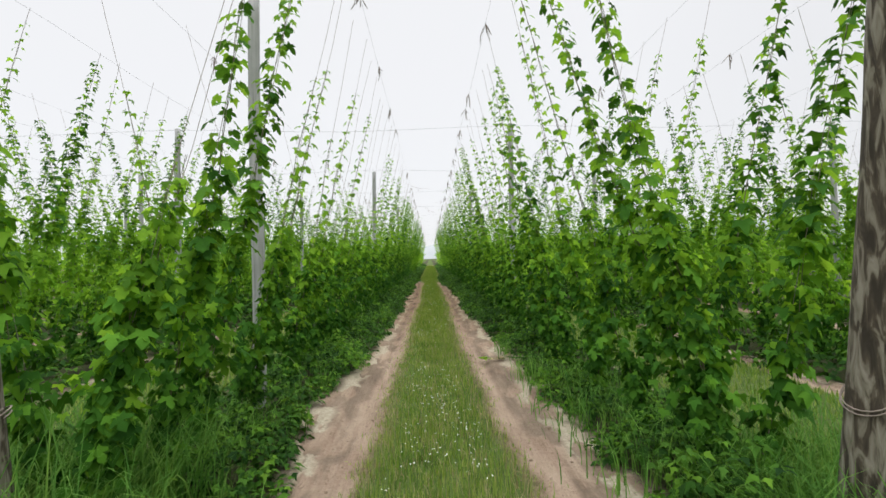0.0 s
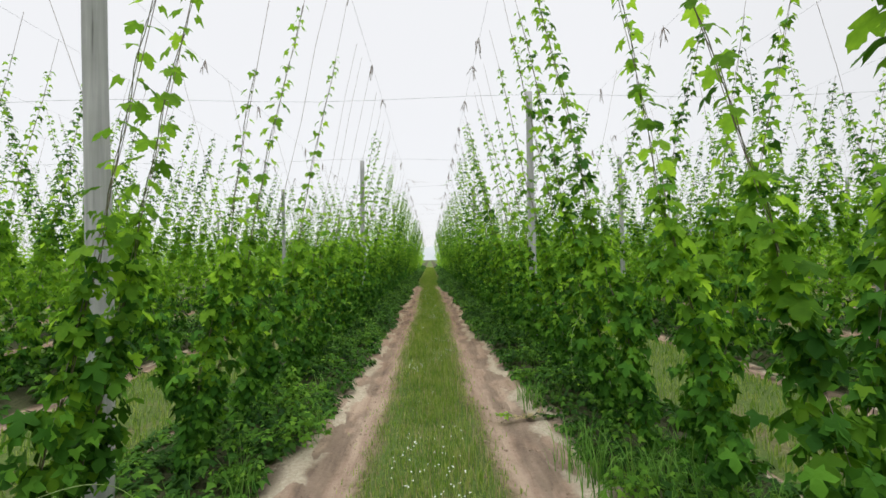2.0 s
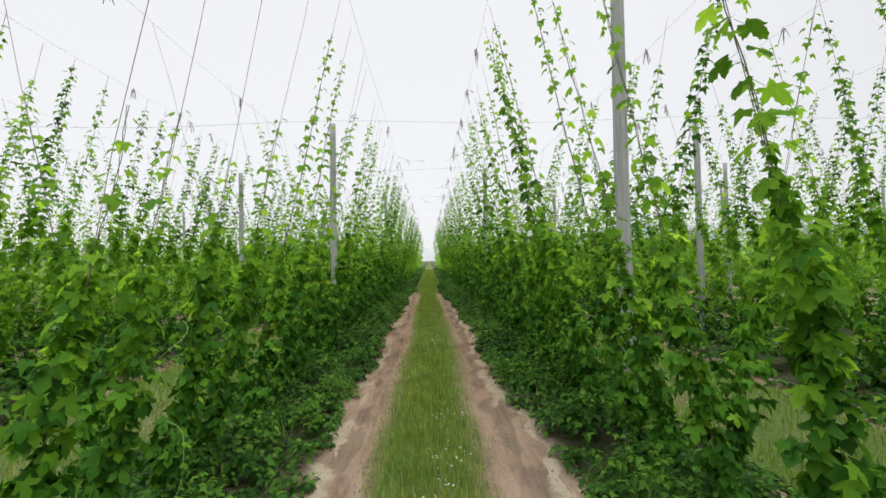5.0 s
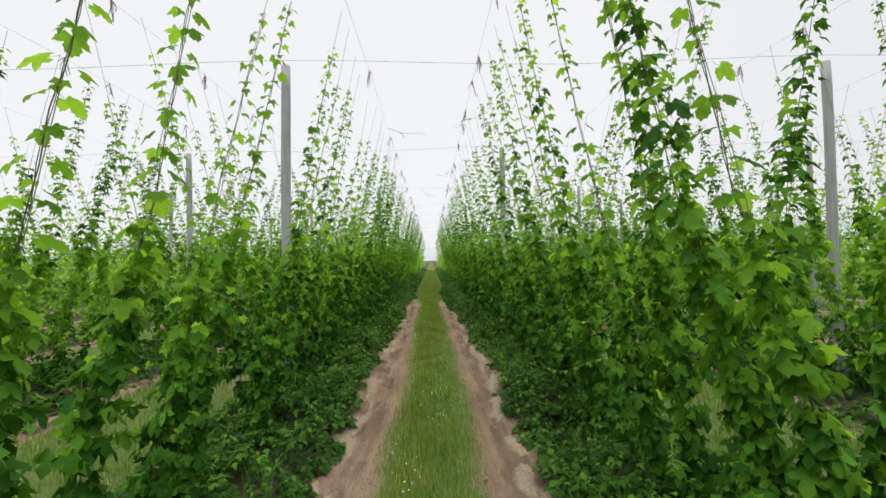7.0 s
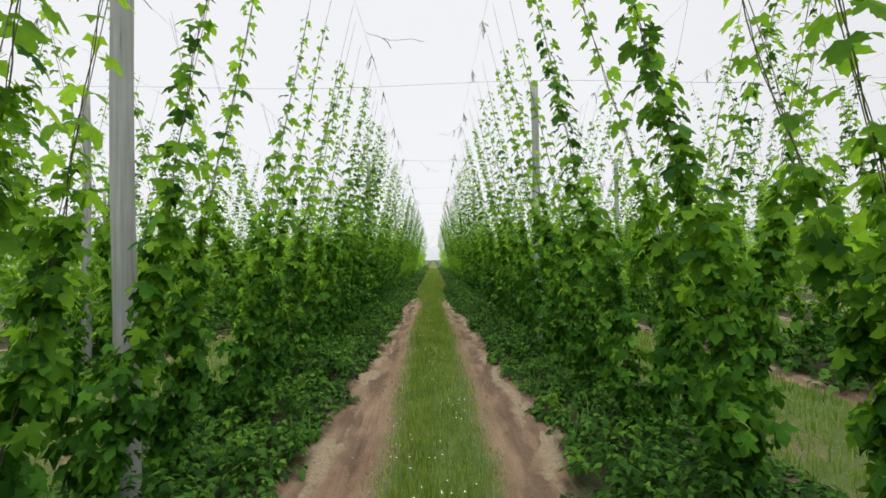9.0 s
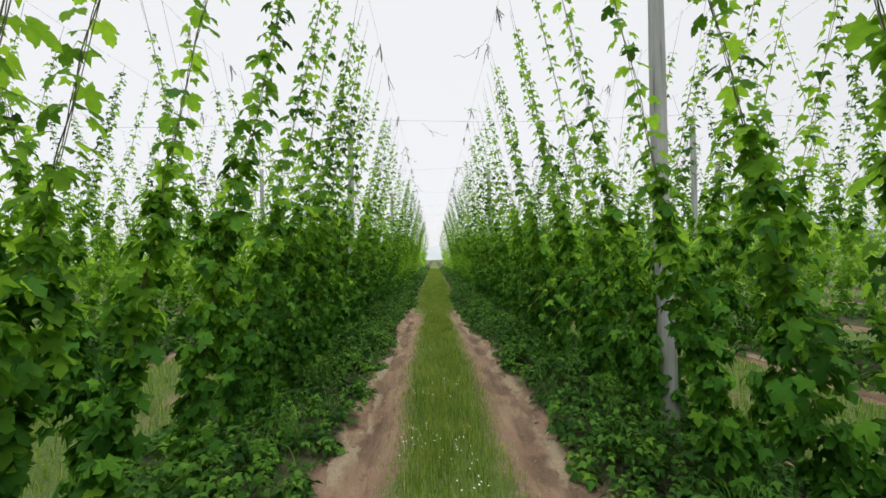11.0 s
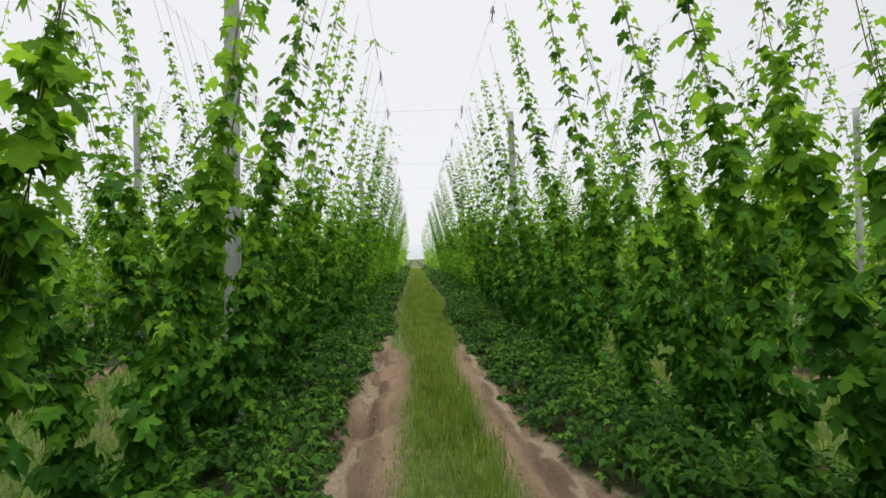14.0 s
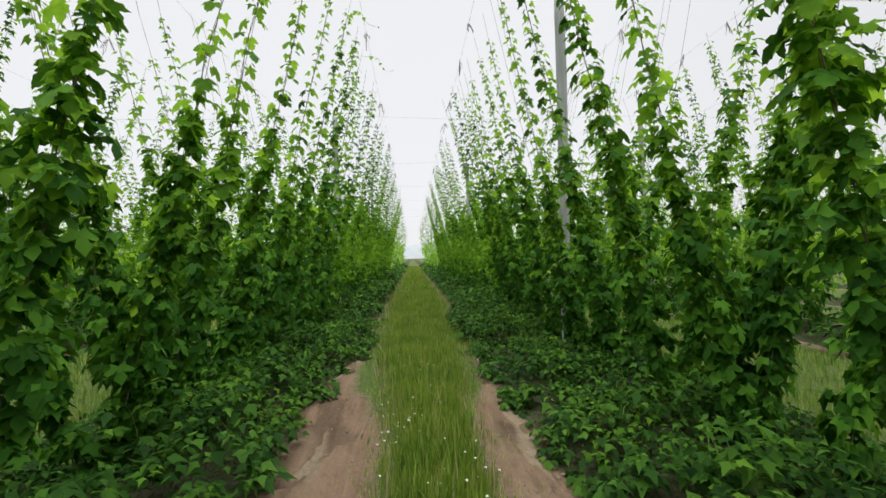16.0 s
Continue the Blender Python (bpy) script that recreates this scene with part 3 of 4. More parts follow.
# plants further along and in the neighbouring rows share a few shapes
moulds = []
for i in range(8):
    r = np.random.default_rng(300 + i)
    rows = []
    for sd in (-1, 1):
        for q in (-0.3, 0.3):
            rr, full, cc = vigour(24, r)
            rows.append((r.normal(0, .04), q * 0.9, sd * WIRE_X + r.normal(0, .06), q * 1.25 + r.normal(0, .1), rr, min(full, rr - 0.4), cc, False))
    moulds.append(hop_plant(0, 0, rows, 900 + i, False, 0.62))
spots = []
for side in (-1, 1):
    y = 38.3
    while y < 60:
        spots.append((side * ROW, y)); y += 1.42
    for k, far in ((3, 46), (5, 19)):
        y = 3.2 + 0.3 * k
        while y < far:
            spots.append((side * ROW * k, y)); y += 1.42
mr = np.random.default_rng(55)
for i, (x, y) in enumerate(spots):
    m = pose(x + mr.normal(0, .05), y + mr.normal(0, .1), 0, 0, 0, 180 * int(mr.integers(0, 2)) + mr.normal(0, 3))
    if i < len(moulds):
        moulds[i].matrix_basis = m
    else:
        copy_thing(moulds[i % len(moulds)], m)


def far_rows():
    """All rows further off, joined: bushy columns with thin leafed bines above them."""
    r = np.random.default_rng(77)
    pieces, fresh, strings = [], [], []
    for k in range(-19, 20, 2):
        y0 = {1: 60, 3: 46, 5: 19}.get(abs(k), 3.0)
        y = y0 + r.uniform(0, 1)
        while y < ROW_END:
            d = math.hypot(k * ROW, max(0, y - 14))
            n = int(np.clip((6000 if abs(k) == 1 else 3500) / d, 60 if abs(k) < 6 else 34, 190 if abs(k) < 8 else 80))
            n2 = int(n * 0.62)
            z = np.concatenate([r.uniform(0.1, 2.75, n2), 2.4 + 2.4 * r.random(n - n2) ** 1.5])
            sd = np.where(r.random(n) < 0.5, -1, 1)
            q = np.where(r.random(n) < 0.5, -0.35, 0.35)
            w = np.interp(z, [0, 1.2, 2.4, 3.2, 4.8], [0.20, 0.27, 0.24, 0.10, 0.04])
            p = np.stack([k * ROW + sd * WIRE_X * z / WIRE_Z + r.normal(0, w), y + q + r.normal(0, w), z], 1)
            a = r.uniform(0, 6.28, n)
            out = np.stack([np.cos(a), np.sin(a), -0.8 + 0 * a], 1)
            up = np.stack([0.7 * np.cos(a), 0.7 * np.sin(a), 0.8 + 0 * a], 1)
            size = 0.16 * math.sqrt(165 / n) * r.uniform(0.8, 1.3, n)
            size = np.where(z < 2.45, size, np.minimum(size * 0.7, 0.16))
            # low leaves take the shaded green; extra pale ones stand in for haze
            pale_leaf = r.random(n) < np.clip((z - 0.4) / 1.0, 0.15, 0.97)
            pieces.append(scatter(LEAF0, p[~pale_leaf], out[~pale_leaf], up[~pale_leaf], size[~pale_leaf]))
            fresh.append(scatter(LEAF0, p[pale_leaf], out[pale_leaf], up[pale_leaf], size[pale_leaf]))
            if d < 75:
                for q in (-1, 1):
                    for e in (-0.4, 0.4):
                        strings.append(tube([(k * ROW, y + e * 0.8, 0.3), (k * ROW + q * WIRE_X, y + e + r.normal(0, .1), WIRE_Z)], 0.003, 3))
            y += 1.42 + r.normal(0, .08)
    v, f = merge(pieces)
    far = new("hop_rows", mesh_from("hop_rows", v, f, OLD_SHADED))
    tagged(far, "distant rows of green hop plants on a trellis", "hop rows", kind="stuff")
    v, f = merge(fresh)
    child("young_leaves", mesh_from("far_pale_leaves", v, f, HOP), far, "lighter green young and haze-paled leaves higher up")
    v, f = merge(strings)
    child("twine", mesh_from("far_twine", v, f, TWINE), far)


far_rows()


# ---- poles and wires ----
def pole(x, y, height=5.15, r0=0.080, r1=0.068, lean=(0, 0), seed=0, mat=None, label="", sides=16):
    r = np.random.default_rng(seed)
    z = np.linspace(-0.2, height, 16)
    p = np.stack([lean[0] * z + 0.010 * np.sin(z * 1.3 + seed), lean[1] * z + 0.010 * np.sin(z + seed * 2), z], 1)
    v, f = tube(p, r0 + (r1 - r0) * np.linspace(0, 1, 16) + r.normal(0, .0015, 16), sides)
    me = bpy.data.meshes.new("trellis_pole")
    me.from_pydata([tuple(q) for q in v], [], [tuple(q) for q in f] + [tuple(range(15 * sides, 16 * sides))])
    me.polygons.foreach_set("use_smooth", np.array([True] * len(f) + [False]))
    me.materials.append(mat or POLE)
    ob = new("trellis_pole", me)
    ob.location = (x, y, 0)
    return tagged(ob, label or "weathered grey round wooden trellis pole among hop plants", "pole", "trellis poles")


BAY = 5.75
LINES = [5.5, 11.4, 16.9, 22.2, 28.75, 34.5] + [34.5 + BAY * i for i in range(1, 12)]     # cross lines of poles and wires
LEFT_POLES = [(-2.14, 5.5), (-2.11, 17.0), (-2.045, 28.7), (-ROW, LINES[6])]
RIGHT_POLES = [(2.13, 11.43), (2.04, 22.05), (2.03, 34.5), (ROW, LINES[7])]
for i, (x, y) in enumerate(LEFT_POLES):
    pole(x, y, seed=i)
for i, (x, y) in enumerate(RIGHT_POLES):
    pole(x, y, 5.25 if i == 0 else 5.1, seed=20 + i)
pr = np.random.default_rng(8)
for k in range(-11, 12, 2):
    odd = ((k + 1) // 2) % 2 == 0          # every second row has its poles half a bay pair further on
    first = {-1: 46, 1: 50}.get(k, 0)
    for y in LINES[0 if odd else 1::2]:
        if y > first:
            pole(k * ROW + pr.normal(0, .03), y + pr.normal(0, .05), 5.15 + pr.normal(0, .07), lean=(pr.normal(0, .005), pr.normal(0, .005)), seed=int(pr.integers(100, 9999)), sides=10)


def wire(name, pts, radius, label, cat="wire"):
    v, f = tube(pts, radius, 5)
    return tagged(new(name, mesh_from(name, v, f, WIRE, True)), label, cat, "trellis wires")


# cross wires from pole top to pole top, sagging a little between the rows
for i, y in enumerate(LINES):
    xs = np.arange(-11 * ROW, 11 * ROW + 0.01, ROW / 2)
    ph = ((xs / ROW + 1) / 4 + (0.0 if i % 2 == 0 else 0.5)) % 1
    z = WIRE_Z + 0.07 - 0.10 * np.sin(ph * math.pi) ** 2
    wire("cross_wire", np.stack([xs, np.full_like(xs, y), z], 1), 0.0035 if y < 30 else 0.0024, "thin grey steel wire spanning across the hop rows")
# wires along the rows, to which the strings are tied
for k in range(-9, 10, 2):
    for q in (-1, 1):
        ys = np.arange(2.2, 120, 1.4)
        z = WIRE_Z + 0.0 - 0.05 * np.sin((ys - 5.5) / BAY * math.pi) ** 2
        wire("row_wire", np.stack([np.full_like(ys, k * ROW + q * WIRE_X), ys, z], 1), 0.0016, "thin grey steel wire running along a hop row")


def tangle(x, y, z, seed):
    """A knot of old twine on the wire, one long strand wound up and let down again."""
    r = np.random.default_rng(seed)
    p = [np.array([0.0, 0.0, 0.015])]
    for _ in range(5):
        d = r.normal(0, 1, 3) * np.array([0.045, 0.06, 0.0])
        low = -r.uniform(0.07, 0.30)
        for w in (0.35, 0.7, 1.0, 0.6, 0.15):
            p.append(np.array([d[0] * w + r.normal(0, .008), d[1] * w + r.normal(0, .008), low * w + 0.012]))
    v, f = tube(np.array(p), 0.004, 4)
    ob = new("twine_tangle", mesh_from("twine_tangle", v, f, TWINE))
    ob.location = (x, y, z)
    return tagged(ob, "tangle of old brown twine hanging from a wire", "twine", "old twine on the wires")


tr = np.random.default_rng(4)
for k, q in ((-1, 1), (1, -1), (-1, -1), (1, 1), (-3, 1), (3, -1)):
    y = 3.0
    while y < 48:
        if tr.random() < 0.75:
            tangle(k * ROW + q * WIRE_X, y, WIRE_Z, int(tr.integers(1e6)))
        y += tr.uniform(0.8, 2.4)



def loose_end(a, b, sag, seed):
    """A loose length of old twine that trails from the trellis wire into the alley."""
    r = np.random.default_rng(seed)
    w = np.linspace(0, 1, 18)
    p = np.array(a) + (np.array(b) - np.array(a)) * w[:, None]
    p[:, 2] -= sag * np.sin(w * math.pi) + 0.03 * np.sin(w * 11 + seed) * w
    p += r.normal(0, 0.006, p.shape)
    v, f = tube(p - p[0], 0.0035, 4)
    ob = new("loose_twine", mesh_from("loose_twine", v, f, TWINE, True))
    ob.location = p[0]
    v, f = tube((p - p[0])[[5, 6, 7]] + np.array([[0, 0, 0], [0.02, 0, -0.05], [0.01, 0.01, -0.12]]), 0.006, 4)
    child("knot", mesh_from("knot", v, f, TWINE), ob, "frayed brown knot")
    return tagged(ob, "loose brown twine trailing off the trellis wire", "twine", "old twine on the wires")


loose_end((-0.84, 20.2, 5.12), (0.02, 20.1, 4.96), 0.06, 3)
loose_end((-0.30, 28.85, 5.13), (0.36, 28.75, 4.80), 0.10, 5)
loose_end((0.84, 24.6, 5.12), (0.30, 24.9, 4.95), 0.12, 8)

END_POST = "rough end post with dark bark patches heading a hop row"
for side in (-1, 1):
    post = pole(side * 2.30, 2.41, 4.9, 0.100, 0.084, lean=(0.0, -0.093), seed=60 + side, mat=BARK, label=END_POST)
    a = np.linspace(0, 4 * math.pi, 40)                     # a loop of old twine slung round the post
    zz = 0.98 + 0.07 * np.sin(a + 1) + 0.012 * a / math.pi
    v, f = tube(np.stack([0.112 * np.cos(a), 0.112 * np.sin(a) - 0.093 * zz, zz], 1), 0.0045, 5)
    child("twine_loop", mesh_from("twine_loop", v, f, TWINE, True), post, "pale twine tied round the post")


# ---- ground ----
def ground_height(x, y):
    d = np.abs((x + ROW) % PITCH - ROW)
    open_ = np.clip((35.0 - y) / 4.0, 0.15, 1)
    rut = np.exp(-((d - 0.82) / 0.24) ** 2) * open_
    h = -0.055 * rut + 0.03 * np.exp(-(d / 0.5) ** 4) + 0.03 * np.clip((d - 1.1) / 0.5, 0, 1)
    h += 0.014 * np.sin(x * 9.1 + 2 * np.sin(y * 1.7)) * np.sin(y * 7.3 + np.sin(x * 5)) * (rut + 0.2)
    h += 0.010 * np.sin(y * 2.1 + 3 * np.sin(x * 3.3)) * rut
    lump = np.sin(y * 4.3 + 2.2 * np.sin(x * 4)) * np.sin(x * 6 + 1.5 * np.sin(y * 2.3))
    lump += 0.6 * np.sin(y * 11 + 3 * np.sin(x * 7)) * np.sin(x * 13 + 2 * np.sin(y * 5))
    h += 0.075 * np.sign(lump) * np.abs(lump) ** 0.7 * rut * np.where(x < 0, np.clip((y - 18) / 7, 0.12, 1), 0.22)
    washed = np.where(x < 0, 1.0, 0.0)                  # a washed-out hole and smooth mounds in the left track
    h -= 0.13 * washed * np.exp(-((x + 0.92) / 0.20) ** 4 - ((y - 29.05) / 0.17) ** 4)
    for cx, cy, rx, ry, up in ((-0.74, 28.62, 0.22, 0.20, 0.085), (-0.72, 29.55, 0.18, 0.20, 0.05), (-0.88, 29.95, 0.24, 0.2, 0.06), (-0.72, 30.4, 0.2, 0.22, 0.05), (-0.92, 30.85, 0.2, 0.25, 0.05)):
        h += up * np.exp(-((x - cx) / rx) ** 4 - ((y - cy) / ry) ** 4)
    return h


def make_ground():
    further = np.array([PITCH * k + q for k in range(2, 10) for q in (-1.42, -1.36, -0.7, 0.70, 0.84, 1.06, 1.20, 2.0)])
    side_x = np.concatenate([np.arange(1.5, 6.9, 0.2), further[further > 7.0], [44, 90, 250, 800, 2500]])
    xs = np.concatenate([-side_x[::-1], np.arange(-1.45, 1.48, 0.06), side_x])
    ys = np.concatenate([[-2500, -400, -60, -15, -6, -4, -2, 0, 1], np.arange(1.6, 34, 0.12), np.arange(34, 60, 0.5), np.arange(60, 175, 3.0), [200, 300, 500, 1000, 3000]])
    X, Y = np.meshgrid(xs, ys, indexing="ij")
    near = (np.abs(X) < 41) & (np.abs(Y) < 176)
    Z = np.where(near, ground_height(X, Y), 0)
    v = np.stack([X, Y, Z], -1).reshape(-1, 3)
    i, j = np.meshgrid(np.arange(len(xs) - 1), np.arange(len(ys) - 1), indexing="ij")
    w = len(ys)
    f = np.stack([i * w + j, (i + 1) * w + j, (i + 1) * w + j + 1, i * w + j + 1], -1).reshape(-1, 4)
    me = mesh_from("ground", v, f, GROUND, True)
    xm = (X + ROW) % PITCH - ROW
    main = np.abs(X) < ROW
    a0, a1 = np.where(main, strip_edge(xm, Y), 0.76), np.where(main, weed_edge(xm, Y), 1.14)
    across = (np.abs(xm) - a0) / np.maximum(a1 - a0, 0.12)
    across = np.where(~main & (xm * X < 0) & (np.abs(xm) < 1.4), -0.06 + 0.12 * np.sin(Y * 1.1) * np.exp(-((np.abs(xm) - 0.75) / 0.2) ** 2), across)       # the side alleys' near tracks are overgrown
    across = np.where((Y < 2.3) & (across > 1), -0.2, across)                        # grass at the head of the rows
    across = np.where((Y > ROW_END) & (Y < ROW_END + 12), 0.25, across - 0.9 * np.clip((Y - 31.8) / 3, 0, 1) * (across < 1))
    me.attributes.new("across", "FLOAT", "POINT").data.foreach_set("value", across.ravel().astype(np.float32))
    tagged(new("ground", me), "sandy wheel tracks with a grass strip between hop rows", "ground", kind="structure")


make_ground()


# ---- plants on the ground ----
def field(x, y, scale, seed):
    """Smooth noise between 0 and 1 from a few waves."""
    r = np.random.default_rng(seed)
    v = 0
    for _ in range(6):
        a, b, c = r.normal(0, scale, 2).tolist() + [r.uniform(0, 6.28)]
        v = v + np.sin(a * x + b * y + c)
    return 0.5 + 0.5 * np.tanh(v / 2.2)


def blades(x, y, h, r, wide=0.006, lean=0.45):
    """Grass blades: a bent strip of two quads' width tapering to a point."""
    n = len(x)
    a = r.uniform(0, 6.28, n)
    d = np.stack([np.cos(a), np.sin(a), 0 * a], 1)
    sd = np.stack([-np.sin(a), np.cos(a), 0 * a], 1)
    bend = lean * h * r.random(n)
    z0 = ground_height(x, y) - 0.01
    b = np.stack([x, y, z0], 1)
    m = b + d * (bend * 0.3)[:, None] + np.array([0, 0, 1.0]) * (h * 0.6)[:, None]
    t = b + d * bend[:, None] + np.array([0, 0, 1.0]) * (h * np.sqrt(np.clip(1 - (bend / h) ** 2 * 0.6, 0.2, 1)))[:, None]
    w = (wide * r.uniform(0.6, 1.4, n))[:, None]
    v = np.stack([b - sd * w, b + sd * w, m + sd * w * 0.7, m - sd * w * 0.7, t], 1)
    k = (np.arange(n) * 5)[:, None, None]
    f = np.array([[0, 1, 2], [0, 2, 3], [3, 2, 4]])[None] + k
    return v.reshape(-1, 3), f.reshape(-1, 3)


def arching(x, y, h, r, wide=0.005):
    """Long grass leaves of five joints that rise and bend over."""
    n = len(x)
    a = r.uniform(0, 6.28, n)
    d = np.stack([np.cos(a), np.sin(a), 0 * a], 1)
    sd = np.stack([-np.sin(a), np.cos(a), 0 * a], 1)
    bend = r.uniform(0.5, 1.9, n)
    p = np.stack([x, y, ground_height(x, y) - 0.01], 1)
    ang = r.uniform(0.0, 0.3, n)
    rows = []
    for i, w in enumerate((1.0, 1.0, 0.9, 0.7, 0.4, 0.05)):
        k = (wide * w * r.uniform(0.8, 1.2, n))[:, None]
        rows += [p - sd * k, p + sd * k]
        p = p + (h / 5)[:, None] * (d * np.sin(ang)[:, None] + np.array([0, 0, 1.0]) * np.cos(ang)[:, None])
        ang = ang + bend * (0.12 + 0.1 * i)
    v = np.stack(rows, 1)
    f = np.array([q for i in range(5) for q in ((2 * i, 2 * i + 1, 2 * i + 3), (2 * i, 2 * i + 3, 2 * i + 2))])[None] + (np.arange(n) * 12)[:, None, None]
    return v.reshape(-1, 3), f.reshape(-1, 3)


def stuff(name, pieces, mat, label, cat, smooth=False):
    v, f = merge(pieces)
    return tagged(new(name, mesh_from(name, v, f, mat, smooth)), label, cat, kind="stuff")


gr = np.random.default_rng(21)
pieces, dry, lush = [], [], []
for y0, y1, n, hh, ww in ((1.5, 14, 24000, 0.10, 0.004), (14, 28, 24000, 0.105, 0.0038), (28, 45, 26000, 0.13, 0.0055), (45, 97, 9000, 0.2, 0.018)):
    y = gr.uniform(y0, y1, n)
    x = gr.uniform(-1, 1, n)
    x = np.sign(x) * np.abs(x) ** 1.15 * (1 + 0.16 * gr.normal(0, 1, n) * (np.abs(x) > 0.7)) * (strip_edge(x, y + gr.normal(0, 0.3, n)) - 0.01)
    h = hh * gr.uniform(0.45, 1.35, n) * (0.6 + 0.8 * field(x, y, 1.4, 3))
    k = gr.random(n) < np.clip(0.15 - 0.006 * y, 0.03, 0.14) + 0.25 * (np.abs(x) > 0.85 * strip_edge(x, y))
    far = ~k & (gr.random(n) < np.clip((y - 6) / 9, 0.1, 0.85))
    k |= (gr.random(n) < 0.05) & (y < 10)
    pieces.append(blades(x[~k & ~far], y[~k & ~far], h[~k & ~far], gr, ww))
    lush.append(blades(x[far], y[far], h[far], gr, ww))
    dry.append(blades(x[k], y[k], h[k] * 1.1, gr, ww * 0.8, 0.7))
for q in (-1, 1):                                    # the alleys on either side
    y = gr.uniform(2, 42, 22000)
    x = q * (PITCH + gr.uniform(-1.35, 0.76, 22000))
    pieces.append(blades(x, y, 0.10 * gr.uniform(0.5, 1.5, 22000), gr, 0.008))
n = 9000
y = gr.uniform(1.5, 33, n)
q = gr.integers(0, 2, n) * 2 - 1
x = q * (strip_edge(q, y) + np.abs(gr.normal(0, 0.11, n)))
pieces.append(blades(x, y, 0.05 * gr.uniform(0.5, 1.6, n), gr, 0.004, 0.8))
stuff("grass", pieces, GRASS, "short green grass on the strip between wheel tracks", "grass")
stuff("fresh_grass", lush, LUSH, "fresh bright green grass on the strip between tracks", "grass")
stuff("dry_grass", dry, STRAW, "scattered straw-coloured grass stems", "grass")

# tall grass at the head of the rows and tufts along their feet
pieces = []
for x0, x1, y0, y1, n, hh in ((-4.2, -1.85, 1.3, 3.4, 6600, 0.85), (1.85, 3.8, 1.2, 3.4, 4200, 0.62), (1.3, 2.4, 3.0, 6.5, 900, 0.38), (-2.6, -1.5, 3.0, 5.0, 500, 0.4)):
    x, y = gr.uniform(x0, x1, n) + gr.normal(0, 0.16, n), gr.uniform(y0, y1, n) + gr.normal(0, 0.16, n)
    pieces.append(arching(x, y, hh * gr.uniform(0.5, 1.45, n), gr))
for _ in range(90):
    q = int(gr.integers(0, 2)) * 2 - 1
    cx, cy = q * gr.uniform(1.25, 1.9), gr.uniform(5, 36)
    n = int(gr.integers(12, 40))
    pieces.append(arching(cx + gr.normal(0, .08, n), cy + gr.normal(0, .08, n), gr.uniform(0.2, 0.55, n), gr, 0.004))
stuff("tall_grass", pieces, TALL, "tall arching green grass at the head of the rows", "grass")


def weeds(x0, x1, y0, y1, n, size, r, main=True, tiers=4):
    """A low carpet of leafy weed shoots under a row, heaped where it grows thick: each shoot has whorls of leaves.
    Returns the darker lower leaves and the lighter tips."""
    x, y = r.uniform(x0, x1, n), r.uniform(y0, y1, n)
    if main:
        edge = np.clip(np.minimum((np.abs(x) - weed_edge(x, y)) * 3.4, (2.95 - np.abs(x)) * 3.0) + 0.12, 0, 1)
    else:
        u = (x - x0) / (x1 - x0)
        edge = np.minimum(1, np.minimum(u, 1 - u) * 5 + 0.12)
    heap = field(x, y, 2.0, 9) * 0.45 + field(x, y, 6.5, 12) * 0.55
    keep = (r.random(n) < np.clip(heap * 2.4, 0.25, 1)) & (edge > 0.01)
    x, y, heap, edge = x[keep], y[keep], heap[keep], edge[keep]
    n = len(x)
    high = (0.05 + 0.66 * heap ** 1.7) * (0.25 + 0.75 * edge) * r.uniform(0.55, 1.1, n)
    if main:                                         # low behind the row and in the gaps between the plants
        high *= np.interp(np.abs(x), [1.95, 2.35], [1.0, 0.35]) * np.where(in_gap(x, y) & (np.abs(x) > 1.5), 0.5, 1.0)
    bend = r.normal(0, 0.25, (n, 2)) * high[:, None]
    z0, turn = ground_height(x, y), r.uniform(0, 6.28, n)
    low, tips = [], []
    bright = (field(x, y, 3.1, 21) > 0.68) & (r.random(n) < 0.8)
    for i in range(tiers):
        t = 1 - 0.62 * i / tiers
        for j in range(4 if i == 0 else 3):
            a = turn + 0.9 * i + j * 6.283 / (4 if i == 0 else 3) + r.normal(0, 0.3, n)
            spread = size * (0.25 + 0.45 * i / tiers)
            p = np.stack([x + bend[:, 0] * t * t + np.cos(a) * spread, y + bend[:, 1] * t * t + np.sin(a) * spread, z0 + 0.015 + high * t + r.normal(0, 0.008, n)], 1)
            out = np.stack([np.cos(a), np.sin(a), r.uniform(-0.55, 0.25 if i == 0 else 0.0, n)], 1)
            up = np.stack([r.normal(0, .28, n), r.normal(0, .28, n), np.ones(n)], 1)
            k = size * (0.75 if i == 0 else 1.1) * r.uniform(0.65, 1.35, n)
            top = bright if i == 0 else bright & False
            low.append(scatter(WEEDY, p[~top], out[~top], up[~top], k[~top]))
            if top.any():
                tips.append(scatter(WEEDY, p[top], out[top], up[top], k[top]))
    return low, tips


wr = np.random.default_rng(31)
low, tips = [], []
for q in (-1, 1):
    for x0, x1, y0, y1, n, size, main, tiers in ((0.6, 3.2, 2.4, 20, 5400, 0.078, True, 2), (0.6, 3.2, 20, 38, 5400, 0.078, True, 2), (1.0, 3.0, 38, 62, 1500, 0.14, True, 2), (1.0, 3.0, 62, 97, 900, 0.24, True, 2),
                                                 (3 * ROW - 1.25, 3 * ROW + 1.2, 3, 45, 2700, 0.12, False, 2), (5 * ROW - 1, 5 * ROW + 1, 3, 30, 500, 0.17, False, 2)):
        a, b = weeds(*sorted((q * x0, q * x1)), y0, y1, n, size, wr, main, tiers)
        low += a
        tips += b
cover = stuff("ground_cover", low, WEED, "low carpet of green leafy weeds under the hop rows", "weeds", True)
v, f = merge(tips)
